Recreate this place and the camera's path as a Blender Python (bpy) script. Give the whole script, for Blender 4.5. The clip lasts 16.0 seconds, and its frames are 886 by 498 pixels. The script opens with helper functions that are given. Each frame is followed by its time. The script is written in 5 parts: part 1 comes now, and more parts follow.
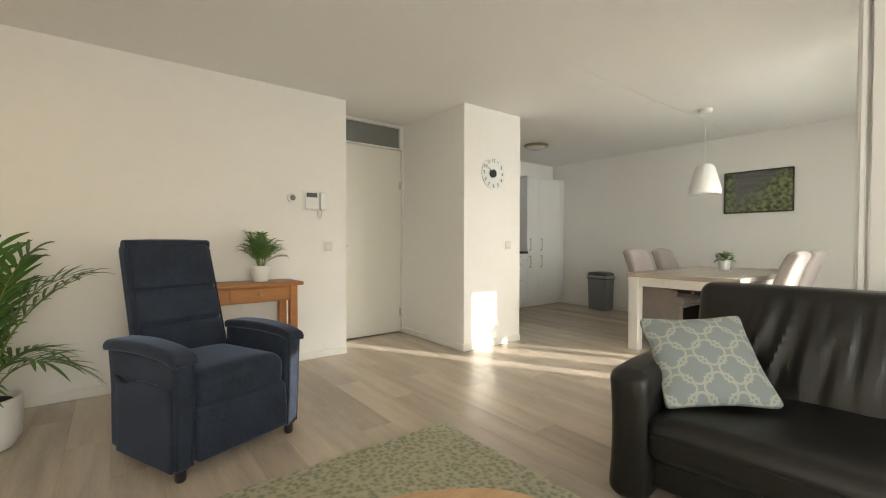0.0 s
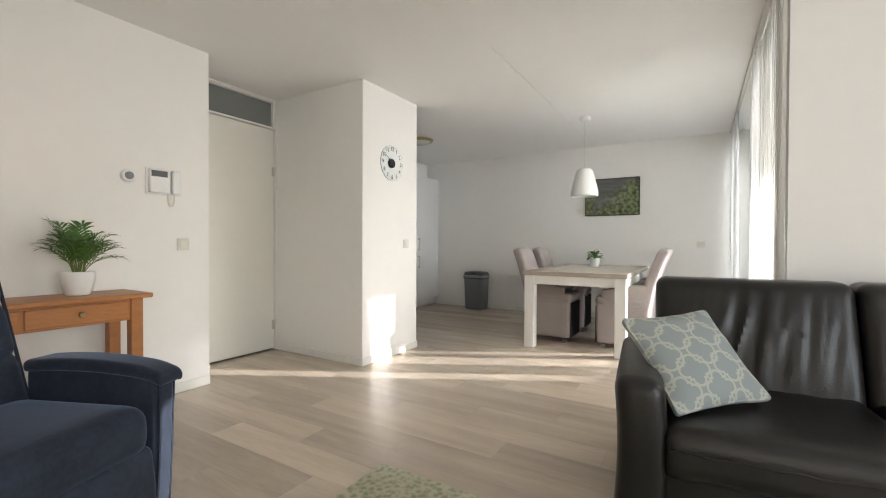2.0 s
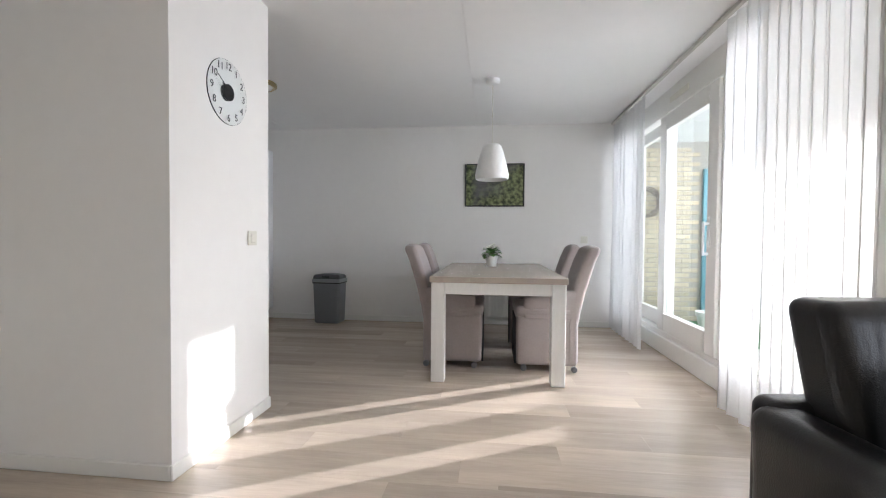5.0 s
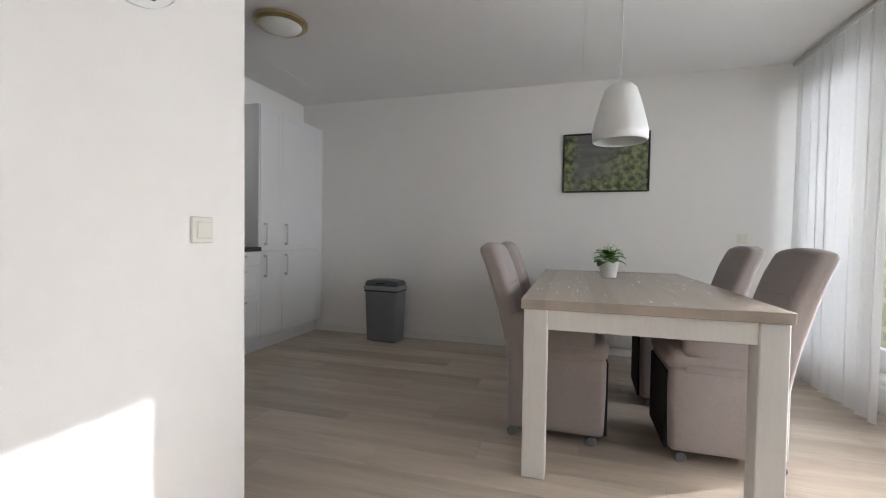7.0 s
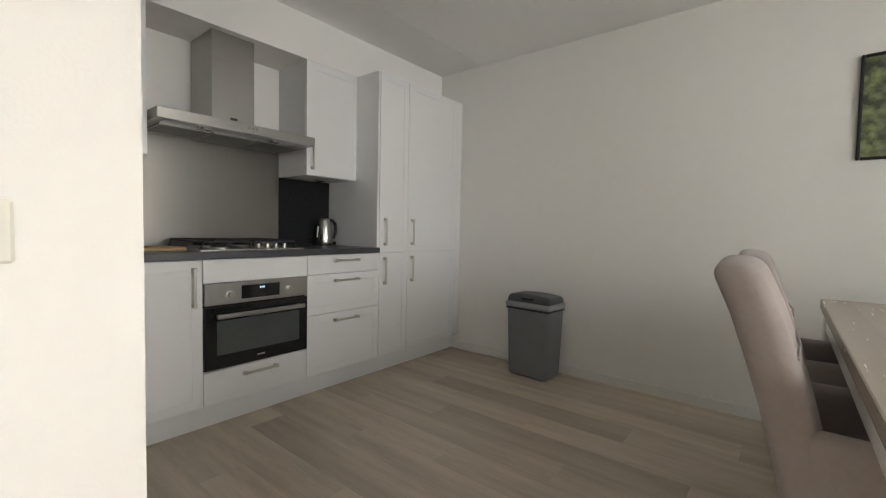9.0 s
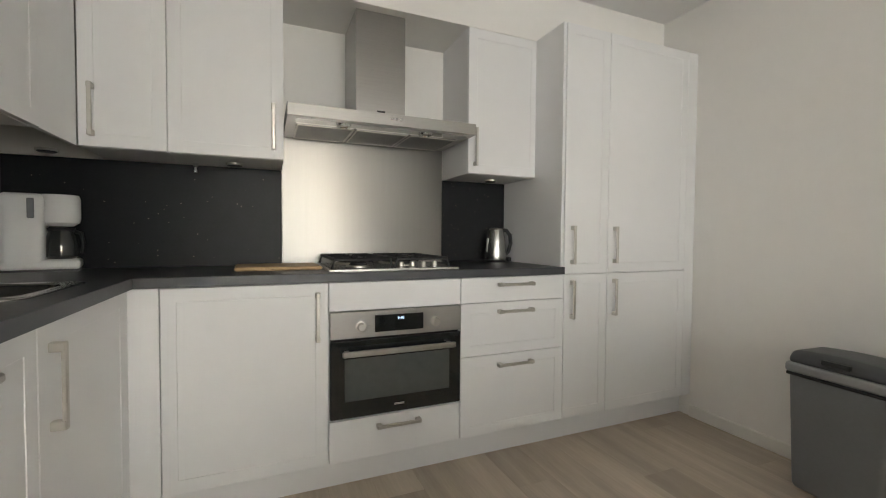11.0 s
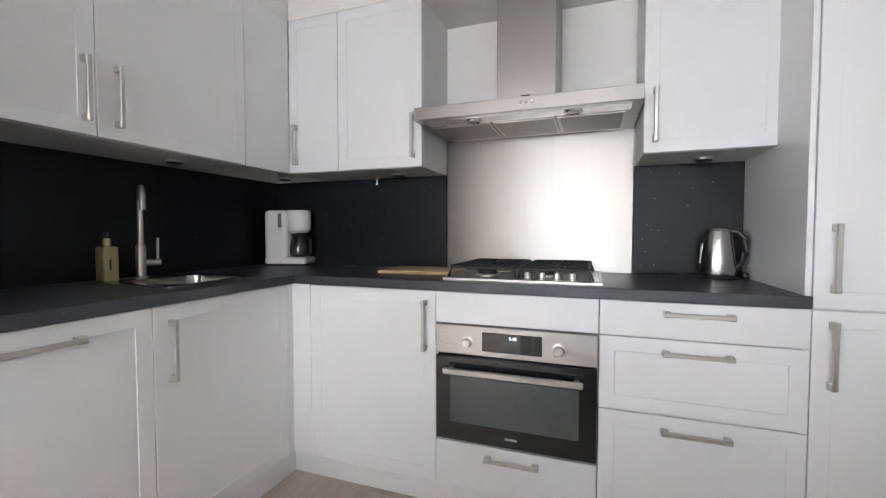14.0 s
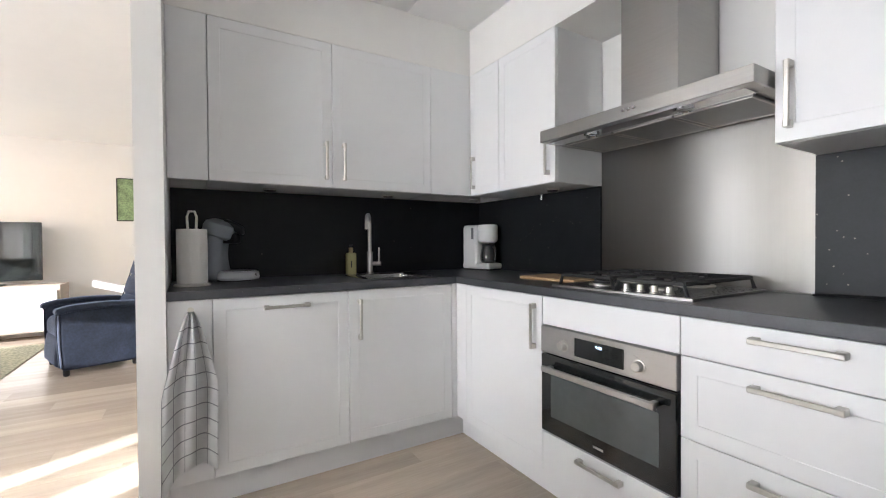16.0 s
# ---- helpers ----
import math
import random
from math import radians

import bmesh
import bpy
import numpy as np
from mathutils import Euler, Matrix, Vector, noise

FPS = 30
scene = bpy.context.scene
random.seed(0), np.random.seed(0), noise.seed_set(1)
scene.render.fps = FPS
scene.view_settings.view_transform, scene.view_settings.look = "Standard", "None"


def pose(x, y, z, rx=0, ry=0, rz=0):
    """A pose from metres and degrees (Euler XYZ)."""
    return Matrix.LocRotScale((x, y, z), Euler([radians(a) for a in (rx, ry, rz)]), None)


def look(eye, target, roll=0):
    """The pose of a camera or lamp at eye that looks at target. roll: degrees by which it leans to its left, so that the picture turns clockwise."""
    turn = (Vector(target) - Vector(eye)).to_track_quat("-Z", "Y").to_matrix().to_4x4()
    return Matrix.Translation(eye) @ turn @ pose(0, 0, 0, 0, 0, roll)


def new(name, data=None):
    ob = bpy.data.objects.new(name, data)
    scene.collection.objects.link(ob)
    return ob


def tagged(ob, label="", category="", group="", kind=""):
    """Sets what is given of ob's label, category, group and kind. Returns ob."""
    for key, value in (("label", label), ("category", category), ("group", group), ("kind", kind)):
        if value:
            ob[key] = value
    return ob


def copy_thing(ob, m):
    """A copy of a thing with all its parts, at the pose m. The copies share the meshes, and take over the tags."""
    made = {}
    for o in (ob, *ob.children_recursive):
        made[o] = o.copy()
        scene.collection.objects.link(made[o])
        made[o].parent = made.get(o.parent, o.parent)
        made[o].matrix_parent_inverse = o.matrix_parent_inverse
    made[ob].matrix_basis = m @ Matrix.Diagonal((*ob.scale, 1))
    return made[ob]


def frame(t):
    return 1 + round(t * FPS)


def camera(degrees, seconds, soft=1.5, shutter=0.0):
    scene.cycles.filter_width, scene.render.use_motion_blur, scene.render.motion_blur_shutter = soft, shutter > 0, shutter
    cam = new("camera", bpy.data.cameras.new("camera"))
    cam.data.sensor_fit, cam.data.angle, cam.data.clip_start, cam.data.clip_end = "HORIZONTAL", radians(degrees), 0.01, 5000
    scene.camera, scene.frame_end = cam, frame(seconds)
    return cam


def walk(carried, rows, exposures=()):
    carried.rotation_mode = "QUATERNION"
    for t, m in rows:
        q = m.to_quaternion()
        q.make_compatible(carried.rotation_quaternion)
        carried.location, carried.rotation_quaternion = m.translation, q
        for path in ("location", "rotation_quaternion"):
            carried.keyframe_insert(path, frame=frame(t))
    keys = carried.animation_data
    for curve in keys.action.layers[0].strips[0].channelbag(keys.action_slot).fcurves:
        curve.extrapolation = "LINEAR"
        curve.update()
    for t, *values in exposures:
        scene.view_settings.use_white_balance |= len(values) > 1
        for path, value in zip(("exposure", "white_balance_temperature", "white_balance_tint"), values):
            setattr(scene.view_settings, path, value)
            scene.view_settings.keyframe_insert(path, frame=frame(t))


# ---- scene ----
cam = camera(92.6, 16.0, soft=1.1)
PATH = [
    (0, (-0.088, 0.113, 1.1), (1.138, 1.693, 1.064), 0.1),
    (0.5, (-0.056, 0.211, 1.065), (1.311, 1.671, 1.039), 0.2),
    (1, (-0.083, 0.397, 1.085), (1.421, 1.714, 1.051), 0.2),
    (1.5, (-0.1, 0.589, 1.081), (1.515, 1.768, 1.049), 0.2),
    (2, (-0.1, 0.828, 1.057), (1.61, 1.864, 1.034), 0.2),
    (2.5, (-0.064, 1.071, 1.082), (1.733, 1.95, 1.051), 0.3),
    (3, (0.019, 1.293, 1.076), (1.898, 1.978, 1.046), 0.2),
    (3.5, (0.189, 1.498, 1.096), (2.123, 2.004, 1.062), 0.4),
    (3.7, (0.283, 1.582, 1.087), (2.234, 2.021, 1.056), 0.2),
    (5.8, (1.47, 2.035, 1.063), (3.459, 2.239, 1.008), 0.7),
    (6, (1.598, 2.052, 1.067), (3.58, 2.311, 1.009), 1.0),
    (6.5, (1.894, 2.103, 1.04), (3.853, 2.504, 0.987), 0.5),
    (7, (2.217, 2.189, 1.049), (4.132, 2.762, 0.991), 0.8),
    (7.5, (2.507, 2.252, 1.054), (4.364, 2.992, 0.998), 0.8),
    (8, (2.782, 2.336, 1.052), (4.549, 3.271, 0.998), 0.8),
    (8.2, (2.88, 2.376, 1.063), (4.61, 3.377, 0.997), 1.0),
    (10.3, (3.737, 2.791, 1.08), (4.839, 4.459, 1.016), 0.4),
    (11, (3.902, 3.02, 1.093), (4.675, 4.864, 1.031), 0.4),
    (11.5, (3.985, 3.175, 1.1), (4.515, 5.102, 1.018), 0.4),
    (12, (4.083, 3.25, 1.085), (4.371, 5.228, 1.008), 0.4),
    (12.5, (4.24, 3.264, 1.1), (4.318, 5.261, 1.018), 0.4),
    (13, (4.381, 3.265, 1.1), (4.205, 5.256, 1.023), 0.2),
    (13.5, (4.526, 3.257, 1.102), (4.116, 5.214, 1.029), 0.1),
    (14, (4.727, 3.26, 1.124), (4.047, 5.139, 1.047), -0.0),
    (14.5, (4.94, 3.28, 1.129), (4.009, 5.049, 1.057), -0.1),
    (15, (5.168, 3.325, 1.125), (3.933, 4.897, 1.061), -0.3),
    (15.5, (5.341, 3.389, 1.149), (3.859, 4.731, 1.089), -0.5),
    (16, (5.488, 3.495, 1.128), (3.772, 4.522, 1.099), -0.4),
]
EXPOSURES = [
    (0.0, 0.85, 7200, 7.5), (2.0, 0.95, 6500, 11), (3.5, 0.98, 6200, 13.5), (6.0, 0.66, 5950, 15), (7.0, 0.63, 6200, 15), (8.2, 0.78, 6500, 13),
    (10.5, 1.18, 7000, 10.5), (11.5, 1.32, 6750, 13), (12.5, 1.48, 6400, 16), (14.0, 1.71, 6200, 16), (15.0, 1.86, 6200, 16), (16.0, 2.02, 6200, 15.5),
]
walk(cam, [(t, look(eye, target, roll)) for t, eye, target, roll in PATH], EXPOSURES)

# ---- light ----
world = bpy.data.worlds.new("world")
scene.world = world
world.use_nodes = True
wn = world.node_tree
sky = wn.nodes.new("ShaderNodeTexSky")
sky.sky_type, sky.sun_disc = "NISHITA", False
sky.sun_elevation, sky.sun_rotation = radians(15.7), radians(151.5)
wn.links.new(sky.outputs[0], wn.nodes["Background"].inputs[0])
wn.nodes["Background"].inputs[1].default_value = 0.12
SUN_WAY = Vector((-0.543, 1.0, -0.32))
sun = new("sun", bpy.data.lights.new("sun", "SUN"))
sun.data.energy, sun.data.angle, sun.data.color = 5.0, radians(0.5), (1.0, 0.97, 0.93)
sun.matrix_world = look((0, 0, 0), SUN_WAY)


def sky_lamp(name, place, target, w, h, watts, colour=(0.93, 0.97, 1.0)):
    lamp = bpy.data.lights.new(name, "AREA")
    lamp.shape, lamp.size, lamp.size_y, lamp.energy, lamp.color = "RECTANGLE", w, h, watts, colour
    ob = new(name, lamp)
    ob.matrix_world = look(place, target)
    return ob


# sky seen through the balcony's front and through the living room's window
sky_lamp("balcony_daylight", (4.75, -1.59, 1.58), (4.75, 3.0, 1.3), 3.8, 1.16, 66)
sky_lamp("living_daylight", (0.15, -2.49, 1.4), (0.15, 3.0, 1.0), 2.4, 1.8, 38)

# ---- materials ----


def mat(name, colour, rough=0.5, metal=0.0, var=0.06, scale=6.0, bump=0.0, bscale=120.0, stretch=(1, 1, 1), coat=0.0, sheen=0.0, per_object=0.0, spec=0.5, space="Object", fine=1.0, rvar=0.06):
    """A surface with two scales of tone and a fine relief."""
    m = bpy.data.materials.new(name)
    m.use_nodes = True
    n, l = m.node_tree.nodes, m.node_tree.links
    p = n["Principled BSDF"]
    p.inputs["Roughness"].default_value, p.inputs["Metallic"].default_value = rough, metal
    p.inputs["Coat Weight"].default_value, p.inputs["Sheen Weight"].default_value = coat, sheen
    p.inputs["Specular IOR Level"].default_value = spec
    co = n.new("ShaderNodeTexCoord")
    mp = n.new("ShaderNodeMapping")
    mp.inputs["Scale"].default_value = stretch
    l.new(co.outputs[space], mp.inputs["Vector"])
    if per_object:
        info = n.new("ShaderNodeObjectInfo")
        mul = n.new("ShaderNodeMath")
        mul.operation, mul.inputs[1].default_value = "MULTIPLY", 37.0
        l.new(info.outputs["Random"], mul.inputs[0])
        l.new(mul.outputs[0], mp.inputs["Location"])
    a = n.new("ShaderNodeTexNoise")
    a.inputs["Scale"].default_value, a.inputs["Detail"].default_value = scale, 5
    l.new(mp.outputs[0], a.inputs["Vector"])
    b = n.new("ShaderNodeTexNoise")
    b.inputs["Scale"].default_value, b.inputs["Detail"].default_value = scale * 9, 3
    l.new(mp.outputs[0], b.inputs["Vector"])
    add = n.new("ShaderNodeMath")
    add.operation = "ADD"
    wgt = n.new("ShaderNodeMath")
    wgt.operation, wgt.inputs[1].default_value, wgt.inputs[2].default_value = "MULTIPLY_ADD", fine, 0.5 - 0.5 * fine
    l.new(b.outputs[0], wgt.inputs[0])
    l.new(a.outputs[0], add.inputs[0])
    l.new(wgt.outputs[0], add.inputs[1])
    rng = n.new("ShaderNodeMapRange")
    rng.inputs[1].default_value, rng.inputs[2].default_value = 0.6, 1.4
    rng.inputs[3].default_value, rng.inputs[4].default_value = 1 - var, 1 + var
    l.new(add.outputs[0], rng.inputs[0])
    value = rng.outputs[0]
    if per_object:
        r2 = n.new("ShaderNodeMapRange")
        r2.inputs[3].default_value, r2.inputs[4].default_value = 1 - per_object, 1 + per_object
        l.new(info.outputs["Random"], r2.inputs[0])
        m2 = n.new("ShaderNodeMath")
        m2.operation = "MULTIPLY"
        l.new(value, m2.inputs[0])
        l.new(r2.outputs[0], m2.inputs[1])
        value = m2.outputs[0]
    mix = n.new("ShaderNodeVectorMath")
    mix.operation = "SCALE"
    mix.inputs[0].default_value = colour
    l.new(value, mix.inputs["Scale"])
    l.new(mix.outputs[0], p.inputs["Base Color"])
    rr = n.new("ShaderNodeMapRange")
    rr.inputs[3].default_value, rr.inputs[4].default_value = max(0.02, rough - rvar), min(1, rough + rvar)
    l.new(b.outputs[0], rr.inputs[0])
    l.new(rr.outputs[0], p.inputs["Roughness"])
    if bump:
        c = n.new("ShaderNodeTexNoise")
        c.inputs["Scale"].default_value, c.inputs["Detail"].default_value = bscale, 4
        l.new(mp.outputs[0], c.inputs["Vector"])
        bp = n.new("ShaderNodeBump")
        bp.inputs["Strength"].default_value, bp.inputs["Distance"].default_value = bump, 0.004
        l.new(c.outputs[0], bp.inputs["Height"])
        l.new(bp.outputs[0], p.inputs["Normal"])
    return m


def glass(name, colour=(1, 1, 1), rough=0.0):
    m = bpy.data.materials.new(name)
    m.use_nodes = True
    p = m.node_tree.nodes["Principled BSDF"]
    p.inputs["Base Color"].default_value = (*colour, 1)
    p.inputs["Transmission Weight"].default_value, p.inputs["Roughness"].default_value = 1.0, rough
    p.inputs["IOR"].default_value = 1.45
    return m


def sheer(name, colour, clear, through_cloth):
    """Voile: partly open weave, partly cloth that scatters light."""
    m = bpy.data.materials.new(name)
    m.use_nodes = True
    n, l = m.node_tree.nodes, m.node_tree.links
    out = n["Material Output"]
    d, t, c = n.new("ShaderNodeBsdfDiffuse"), n.new("ShaderNodeBsdfTranslucent"), n.new("ShaderNodeBsdfTransparent")
    d.inputs[0].default_value = t.inputs[0].default_value = (*colour, 1)
    a, b = n.new("ShaderNodeMixShader"), n.new("ShaderNodeMixShader")
    a.inputs[0].default_value = through_cloth
    l.new(d.outputs[0], a.inputs[1])
    l.new(t.outputs[0], a.inputs[2])
    co, w = n.new("ShaderNodeTexCoord"), n.new("ShaderNodeTexNoise")
    w.inputs["Scale"].default_value = 60
    l.new(co.outputs["Object"], w.inputs["Vector"])
    r = n.new("ShaderNodeMapRange")
    r.inputs[3].default_value, r.inputs[4].default_value = max(0, clear - 0.05), clear + 0.05
    l.new(w.outputs[0], r.inputs[0])
    l.new(r.outputs[0], b.inputs[0])
    l.new(a.outputs[0], b.inputs[1])
    l.new(c.outputs[0], b.inputs[2])
    l.new(b.outputs[0], out.inputs[0])
    return m


def glow(name, colour, strength):
    m = bpy.data.materials.new(name)
    m.use_nodes = True
    p = m.node_tree.nodes["Principled BSDF"]
    p.inputs["Base Color"].default_value = p.inputs["Emission Color"].default_value = (*colour, 1)
    p.inputs["Emission Strength"].default_value = strength
    return m


M_WALL = mat("wall_paint", (0.835, 0.82, 0.79), 0.85, var=0.015, scale=1.5, bump=0.12, bscale=160)
M_CEIL = mat("ceiling_paint", (0.87, 0.86, 0.845), 0.9, var=0.012, scale=1.2, bump=0.1, bscale=120)
M_TRIM = mat("white_gloss_paint", (0.80, 0.79, 0.75), 0.35, var=0.015, scale=3, bump=0.03, bscale=40)
M_DOOR = mat("cream_door_paint", (0.78, 0.76, 0.69), 0.35, var=0.012, scale=2, bump=0.03, bscale=60)
M_FLOOR = mat("oak_laminate", (0.515, 0.432, 0.348), 0.25, var=0.26, scale=2.2, stretch=(0.5, 5.0, 1), per_object=0.14, fine=0.35, rvar=0.015)
M_SUBFLOOR = mat("floor_joint", (0.36, 0.30, 0.25), 0.8)
M_CAB = mat("white_cabinet_lacquer", (0.80, 0.80, 0.80), 0.38, var=0.01, scale=2, bump=0.015, bscale=80)
M_CARC = mat("white_melamine", (0.74, 0.74, 0.74), 0.45, var=0.01, scale=3)
M_BACK = mat("black_speckled_panel", (0.009, 0.0098, 0.0115), 0.42, var=0.2, scale=14, spec=0.24, rvar=0.01)
bt = M_BACK.node_tree
bco, bvo, bl1, bl2, bml, bmx = [bt.nodes.new("ShaderNode" + k) for k in ("TexCoord", "TexVoronoi", "Math", "Math", "Math", "Mix")]
bvo.inputs["Scale"].default_value = 40
bt.links.new(bco.outputs["Object"], bvo.inputs["Vector"])
bl1.operation, bl1.inputs[1].default_value = "LESS_THAN", 0.12
bl2.operation, bl2.inputs[1].default_value = "GREATER_THAN", 0.78
bml.operation, bmx.data_type = "MULTIPLY", "RGBA"
bt.links.new(bvo.outputs["Distance"], bl1.inputs[0])
bt.links.new(bvo.outputs["Color"], bl2.inputs[0])
bt.links.new(bl1.outputs[0], bml.inputs[0])
bt.links.new(bl2.outputs[0], bml.inputs[1])
bt.links.new(bml.outputs[0], bmx.inputs[0])
bin_ = bt.nodes["Principled BSDF"].inputs["Base Color"]
bt.links.new(bin_.links[0].from_socket, bmx.inputs[6])
bmx.inputs[7].default_value = (0.13, 0.12, 0.10, 1)
bt.links.new(bmx.outputs[2], bin_)
M_TOP = mat("anthracite_laminate", (0.052, 0.054, 0.061), 0.36, var=0.18, scale=14, bump=0.05, bscale=250)
wt = M_TOP.node_tree
wco, wvo, wl1, wl2, wml, wmx = [wt.nodes.new("ShaderNode" + k) for k in ("TexCoord", "TexVoronoi", "Math", "Math", "Math", "Mix")]
wvo.inputs["Scale"].default_value = 55
wt.links.new(wco.outputs["Object"], wvo.inputs["Vector"])
wl1.operation, wl1.inputs[1].default_value = "LESS_THAN", 0.12
wl2.operation, wl2.inputs[1].default_value = "GREATER_THAN", 0.72
wml.operation, wmx.data_type = "MULTIPLY", "RGBA"
wt.links.new(wvo.outputs["Distance"], wl1.inputs[0])
wt.links.new(wvo.outputs["Color"], wl2.inputs[0])
wt.links.new(wl1.outputs[0], wml.inputs[0])
wt.links.new(wl2.outputs[0], wml.inputs[1])
wt.links.new(wml.outputs[0], wmx.inputs[0])
wtop_in = wt.nodes["Principled BSDF"].inputs["Base Color"]
wt.links.new(wtop_in.links[0].from_socket, wmx.inputs[6])
wmx.inputs[7].default_value = (0.15, 0.15, 0.14, 1)
wt.links.new(wmx.outputs[2], wtop_in)
M_STEEL = mat("brushed_steel", (0.50, 0.49, 0.475), 0.3, 1.0, var=0.04, scale=5, bump=0.008, bscale=60, stretch=(1, 1, 40))
M_SPLASH = mat("brushed_steel_sheet", (0.31, 0.30, 0.288), 0.32, 1.0, var=0.03, scale=1.2, stretch=(40, 1, 1))
sn = M_SPLASH.node_tree
tg = sn.nodes.new("ShaderNodeTangent")
tg.direction_type, tg.axis = "RADIAL", "X"
sn.nodes["Principled BSDF"].inputs["Anisotropic"].default_value = 0.8
sn.links.new(tg.outputs[0], sn.nodes["Principled BSDF"].inputs["Tangent"])
M_HOOD = mat("brushed_hood_steel", (0.40, 0.39, 0.375), 0.3, 1.0, var=0.05, scale=3, bump=0.01, bscale=60, stretch=(2, 2, 40))
M_SINK = mat("polished_sink_steel", (0.46, 0.455, 0.44), 0.22, 1.0, var=0.04, scale=12)
M_HOB = mat("dark_steel_plate", (0.16, 0.16, 0.155), 0.28, 1.0, var=0.06, scale=12)
M_SATIN = mat("satin_nickel", (0.58, 0.56, 0.52), 0.36, 1.0, var=0.04, scale=30)
M_CHROME = mat("polished_steel", (0.75, 0.75, 0.75), 0.12, 1.0, var=0.02, scale=20)
M_BLACK = mat("black_enamel", (0.012, 0.012, 0.013), 0.22, var=0.1, scale=20)
M_IRON = mat("black_cast_iron", (0.02, 0.02, 0.021), 0.55, var=0.2, scale=40, bump=0.2, bscale=300)
M_OVENGLASS = mat("dark_oven_glass", (0.012, 0.014, 0.014), 0.06, var=0.05, scale=4, coat=0.6)
M_OVENPANE = mat("tinted_oven_pane", (0.075, 0.085, 0.082), 0.08, var=0.12, scale=3, coat=0.6)
M_FILTER = mat("steel_mesh_filter", (0.36, 0.36, 0.35), 0.45, 1.0, var=0.12, scale=160, bump=0.4, bscale=500)
M_WHITEPL = mat("white_plastic", (0.80, 0.80, 0.79), 0.35, var=0.012, scale=10)
M_CREAMPL = mat("cream_plastic", (0.72, 0.70, 0.62), 0.35, var=0.015, scale=20)
M_GREYPL = mat("grey_plastic", (0.19, 0.20, 0.21), 0.42, var=0.05, scale=8, bump=0.05, bscale=400)
M_LIDPL = mat("dark_grey_plastic", (0.085, 0.09, 0.095), 0.4, var=0.05, scale=8, bump=0.05, bscale=400)
M_BLACKPL = mat("black_plastic", (0.015, 0.015, 0.016), 0.38, var=0.1, scale=20)
M_LEATHER = mat("black_leather", (0.0085, 0.0075, 0.007), 0.33, var=0.25, scale=6, bump=0.25, bscale=220, spec=0.45)
ln_, ll_ = M_LEATHER.node_tree.nodes, M_LEATHER.node_tree.links
lco, lmp, lno, lbp = [ln_.new("ShaderNode" + k) for k in ("TexCoord", "Mapping", "TexNoise", "Bump")]
lmp.inputs["Scale"].default_value = (1.0, 1.0, 0.4)
lno.noise_type = "RIDGED_MULTIFRACTAL"
lno.inputs["Scale"].default_value, lno.inputs["Detail"].default_value = 7.0, 3.0
lno.inputs["Distortion"].default_value = 0.6
ll_.new(lco.outputs["Object"], lmp.inputs["Vector"])
ll_.new(lmp.outputs[0], lno.inputs["Vector"])
lbp.inputs["Strength"].default_value, lbp.inputs["Distance"].default_value = 0.35, 0.006
ll_.new(lno.outputs[0], lbp.inputs["Height"])
grain_ = [q for q in ln_ if q.type == "BUMP" and q != lbp][0]
ll_.new(lbp.outputs[0], grain_.inputs["Normal"])
M_SUEDE = mat("dark_blue_microfibre", (0.013, 0.0205, 0.038), 0.88, var=0.6, scale=6, bump=0.2, bscale=160, sheen=0.4)
M_SUEDE.node_tree.nodes["Principled BSDF"].inputs["Sheen Roughness"].default_value = 0.35
M_SUEDE.node_tree.nodes["Principled BSDF"].inputs["Sheen Tint"].default_value = (0.55, 0.68, 1.0, 1)
M_PIPING = mat("navy_piping", (0.010, 0.015, 0.027), 0.85, var=0.3, scale=20)
M_LINING = mat("black_lining_cloth", (0.012, 0.012, 0.012), 0.95, var=0.2, scale=30)
M_CASTOR = mat("grey_castor_metal", (0.20, 0.20, 0.21), 0.35, 0.6, var=0.1, scale=30)
M_TAUPE = mat("taupe_fabric", (0.31, 0.265, 0.25), 0.92, var=0.08, scale=7, bump=0.2, bscale=500, sheen=0.2)
M_PINE = mat("honey_pine", (0.42, 0.17, 0.05), 0.42, var=0.2, scale=4, bump=0.05, bscale=60, stretch=(0.6, 7, 7))
M_TABLETOP = mat("grey_oak_top", (0.45, 0.385, 0.325), 0.27, var=0.10, scale=2.5, stretch=(0.3, 4, 4), fine=0.2, rvar=0.01)
# boards glued side by side, each with a tone of its own
tt_, tl_ = M_TABLETOP.node_tree.nodes, M_TABLETOP.node_tree.links
tco, tsx, tmu, tfl, twn, tmr, tsc = [tt_.new("ShaderNode" + k) for k in ("TexCoord", "SeparateXYZ", "Math", "Math", "TexWhiteNoise", "MapRange", "VectorMath")]
tl_.new(tco.outputs["Object"], tsx.inputs[0])
tmu.operation, tmu.inputs[1].default_value = "MULTIPLY", 10.0
tfl.operation, tsc.operation = "FLOOR", "SCALE"
tl_.new(tsx.outputs[1], tmu.inputs[0])
tl_.new(tmu.outputs[0], tfl.inputs[0])
twn.noise_dimensions = "1D"
tl_.new(tfl.outputs[0], twn.inputs["W"])
tmr.inputs[3].default_value, tmr.inputs[4].default_value = 0.955, 1.05
tl_.new(twn.outputs["Value"], tmr.inputs[0])
tbc = tt_["Principled BSDF"].inputs["Base Color"]
tl_.new(tbc.links[0].from_socket, tsc.inputs[0])
tl_.new(tmr.outputs[0], tsc.inputs["Scale"])
tl_.new(tsc.outputs[0], tbc)
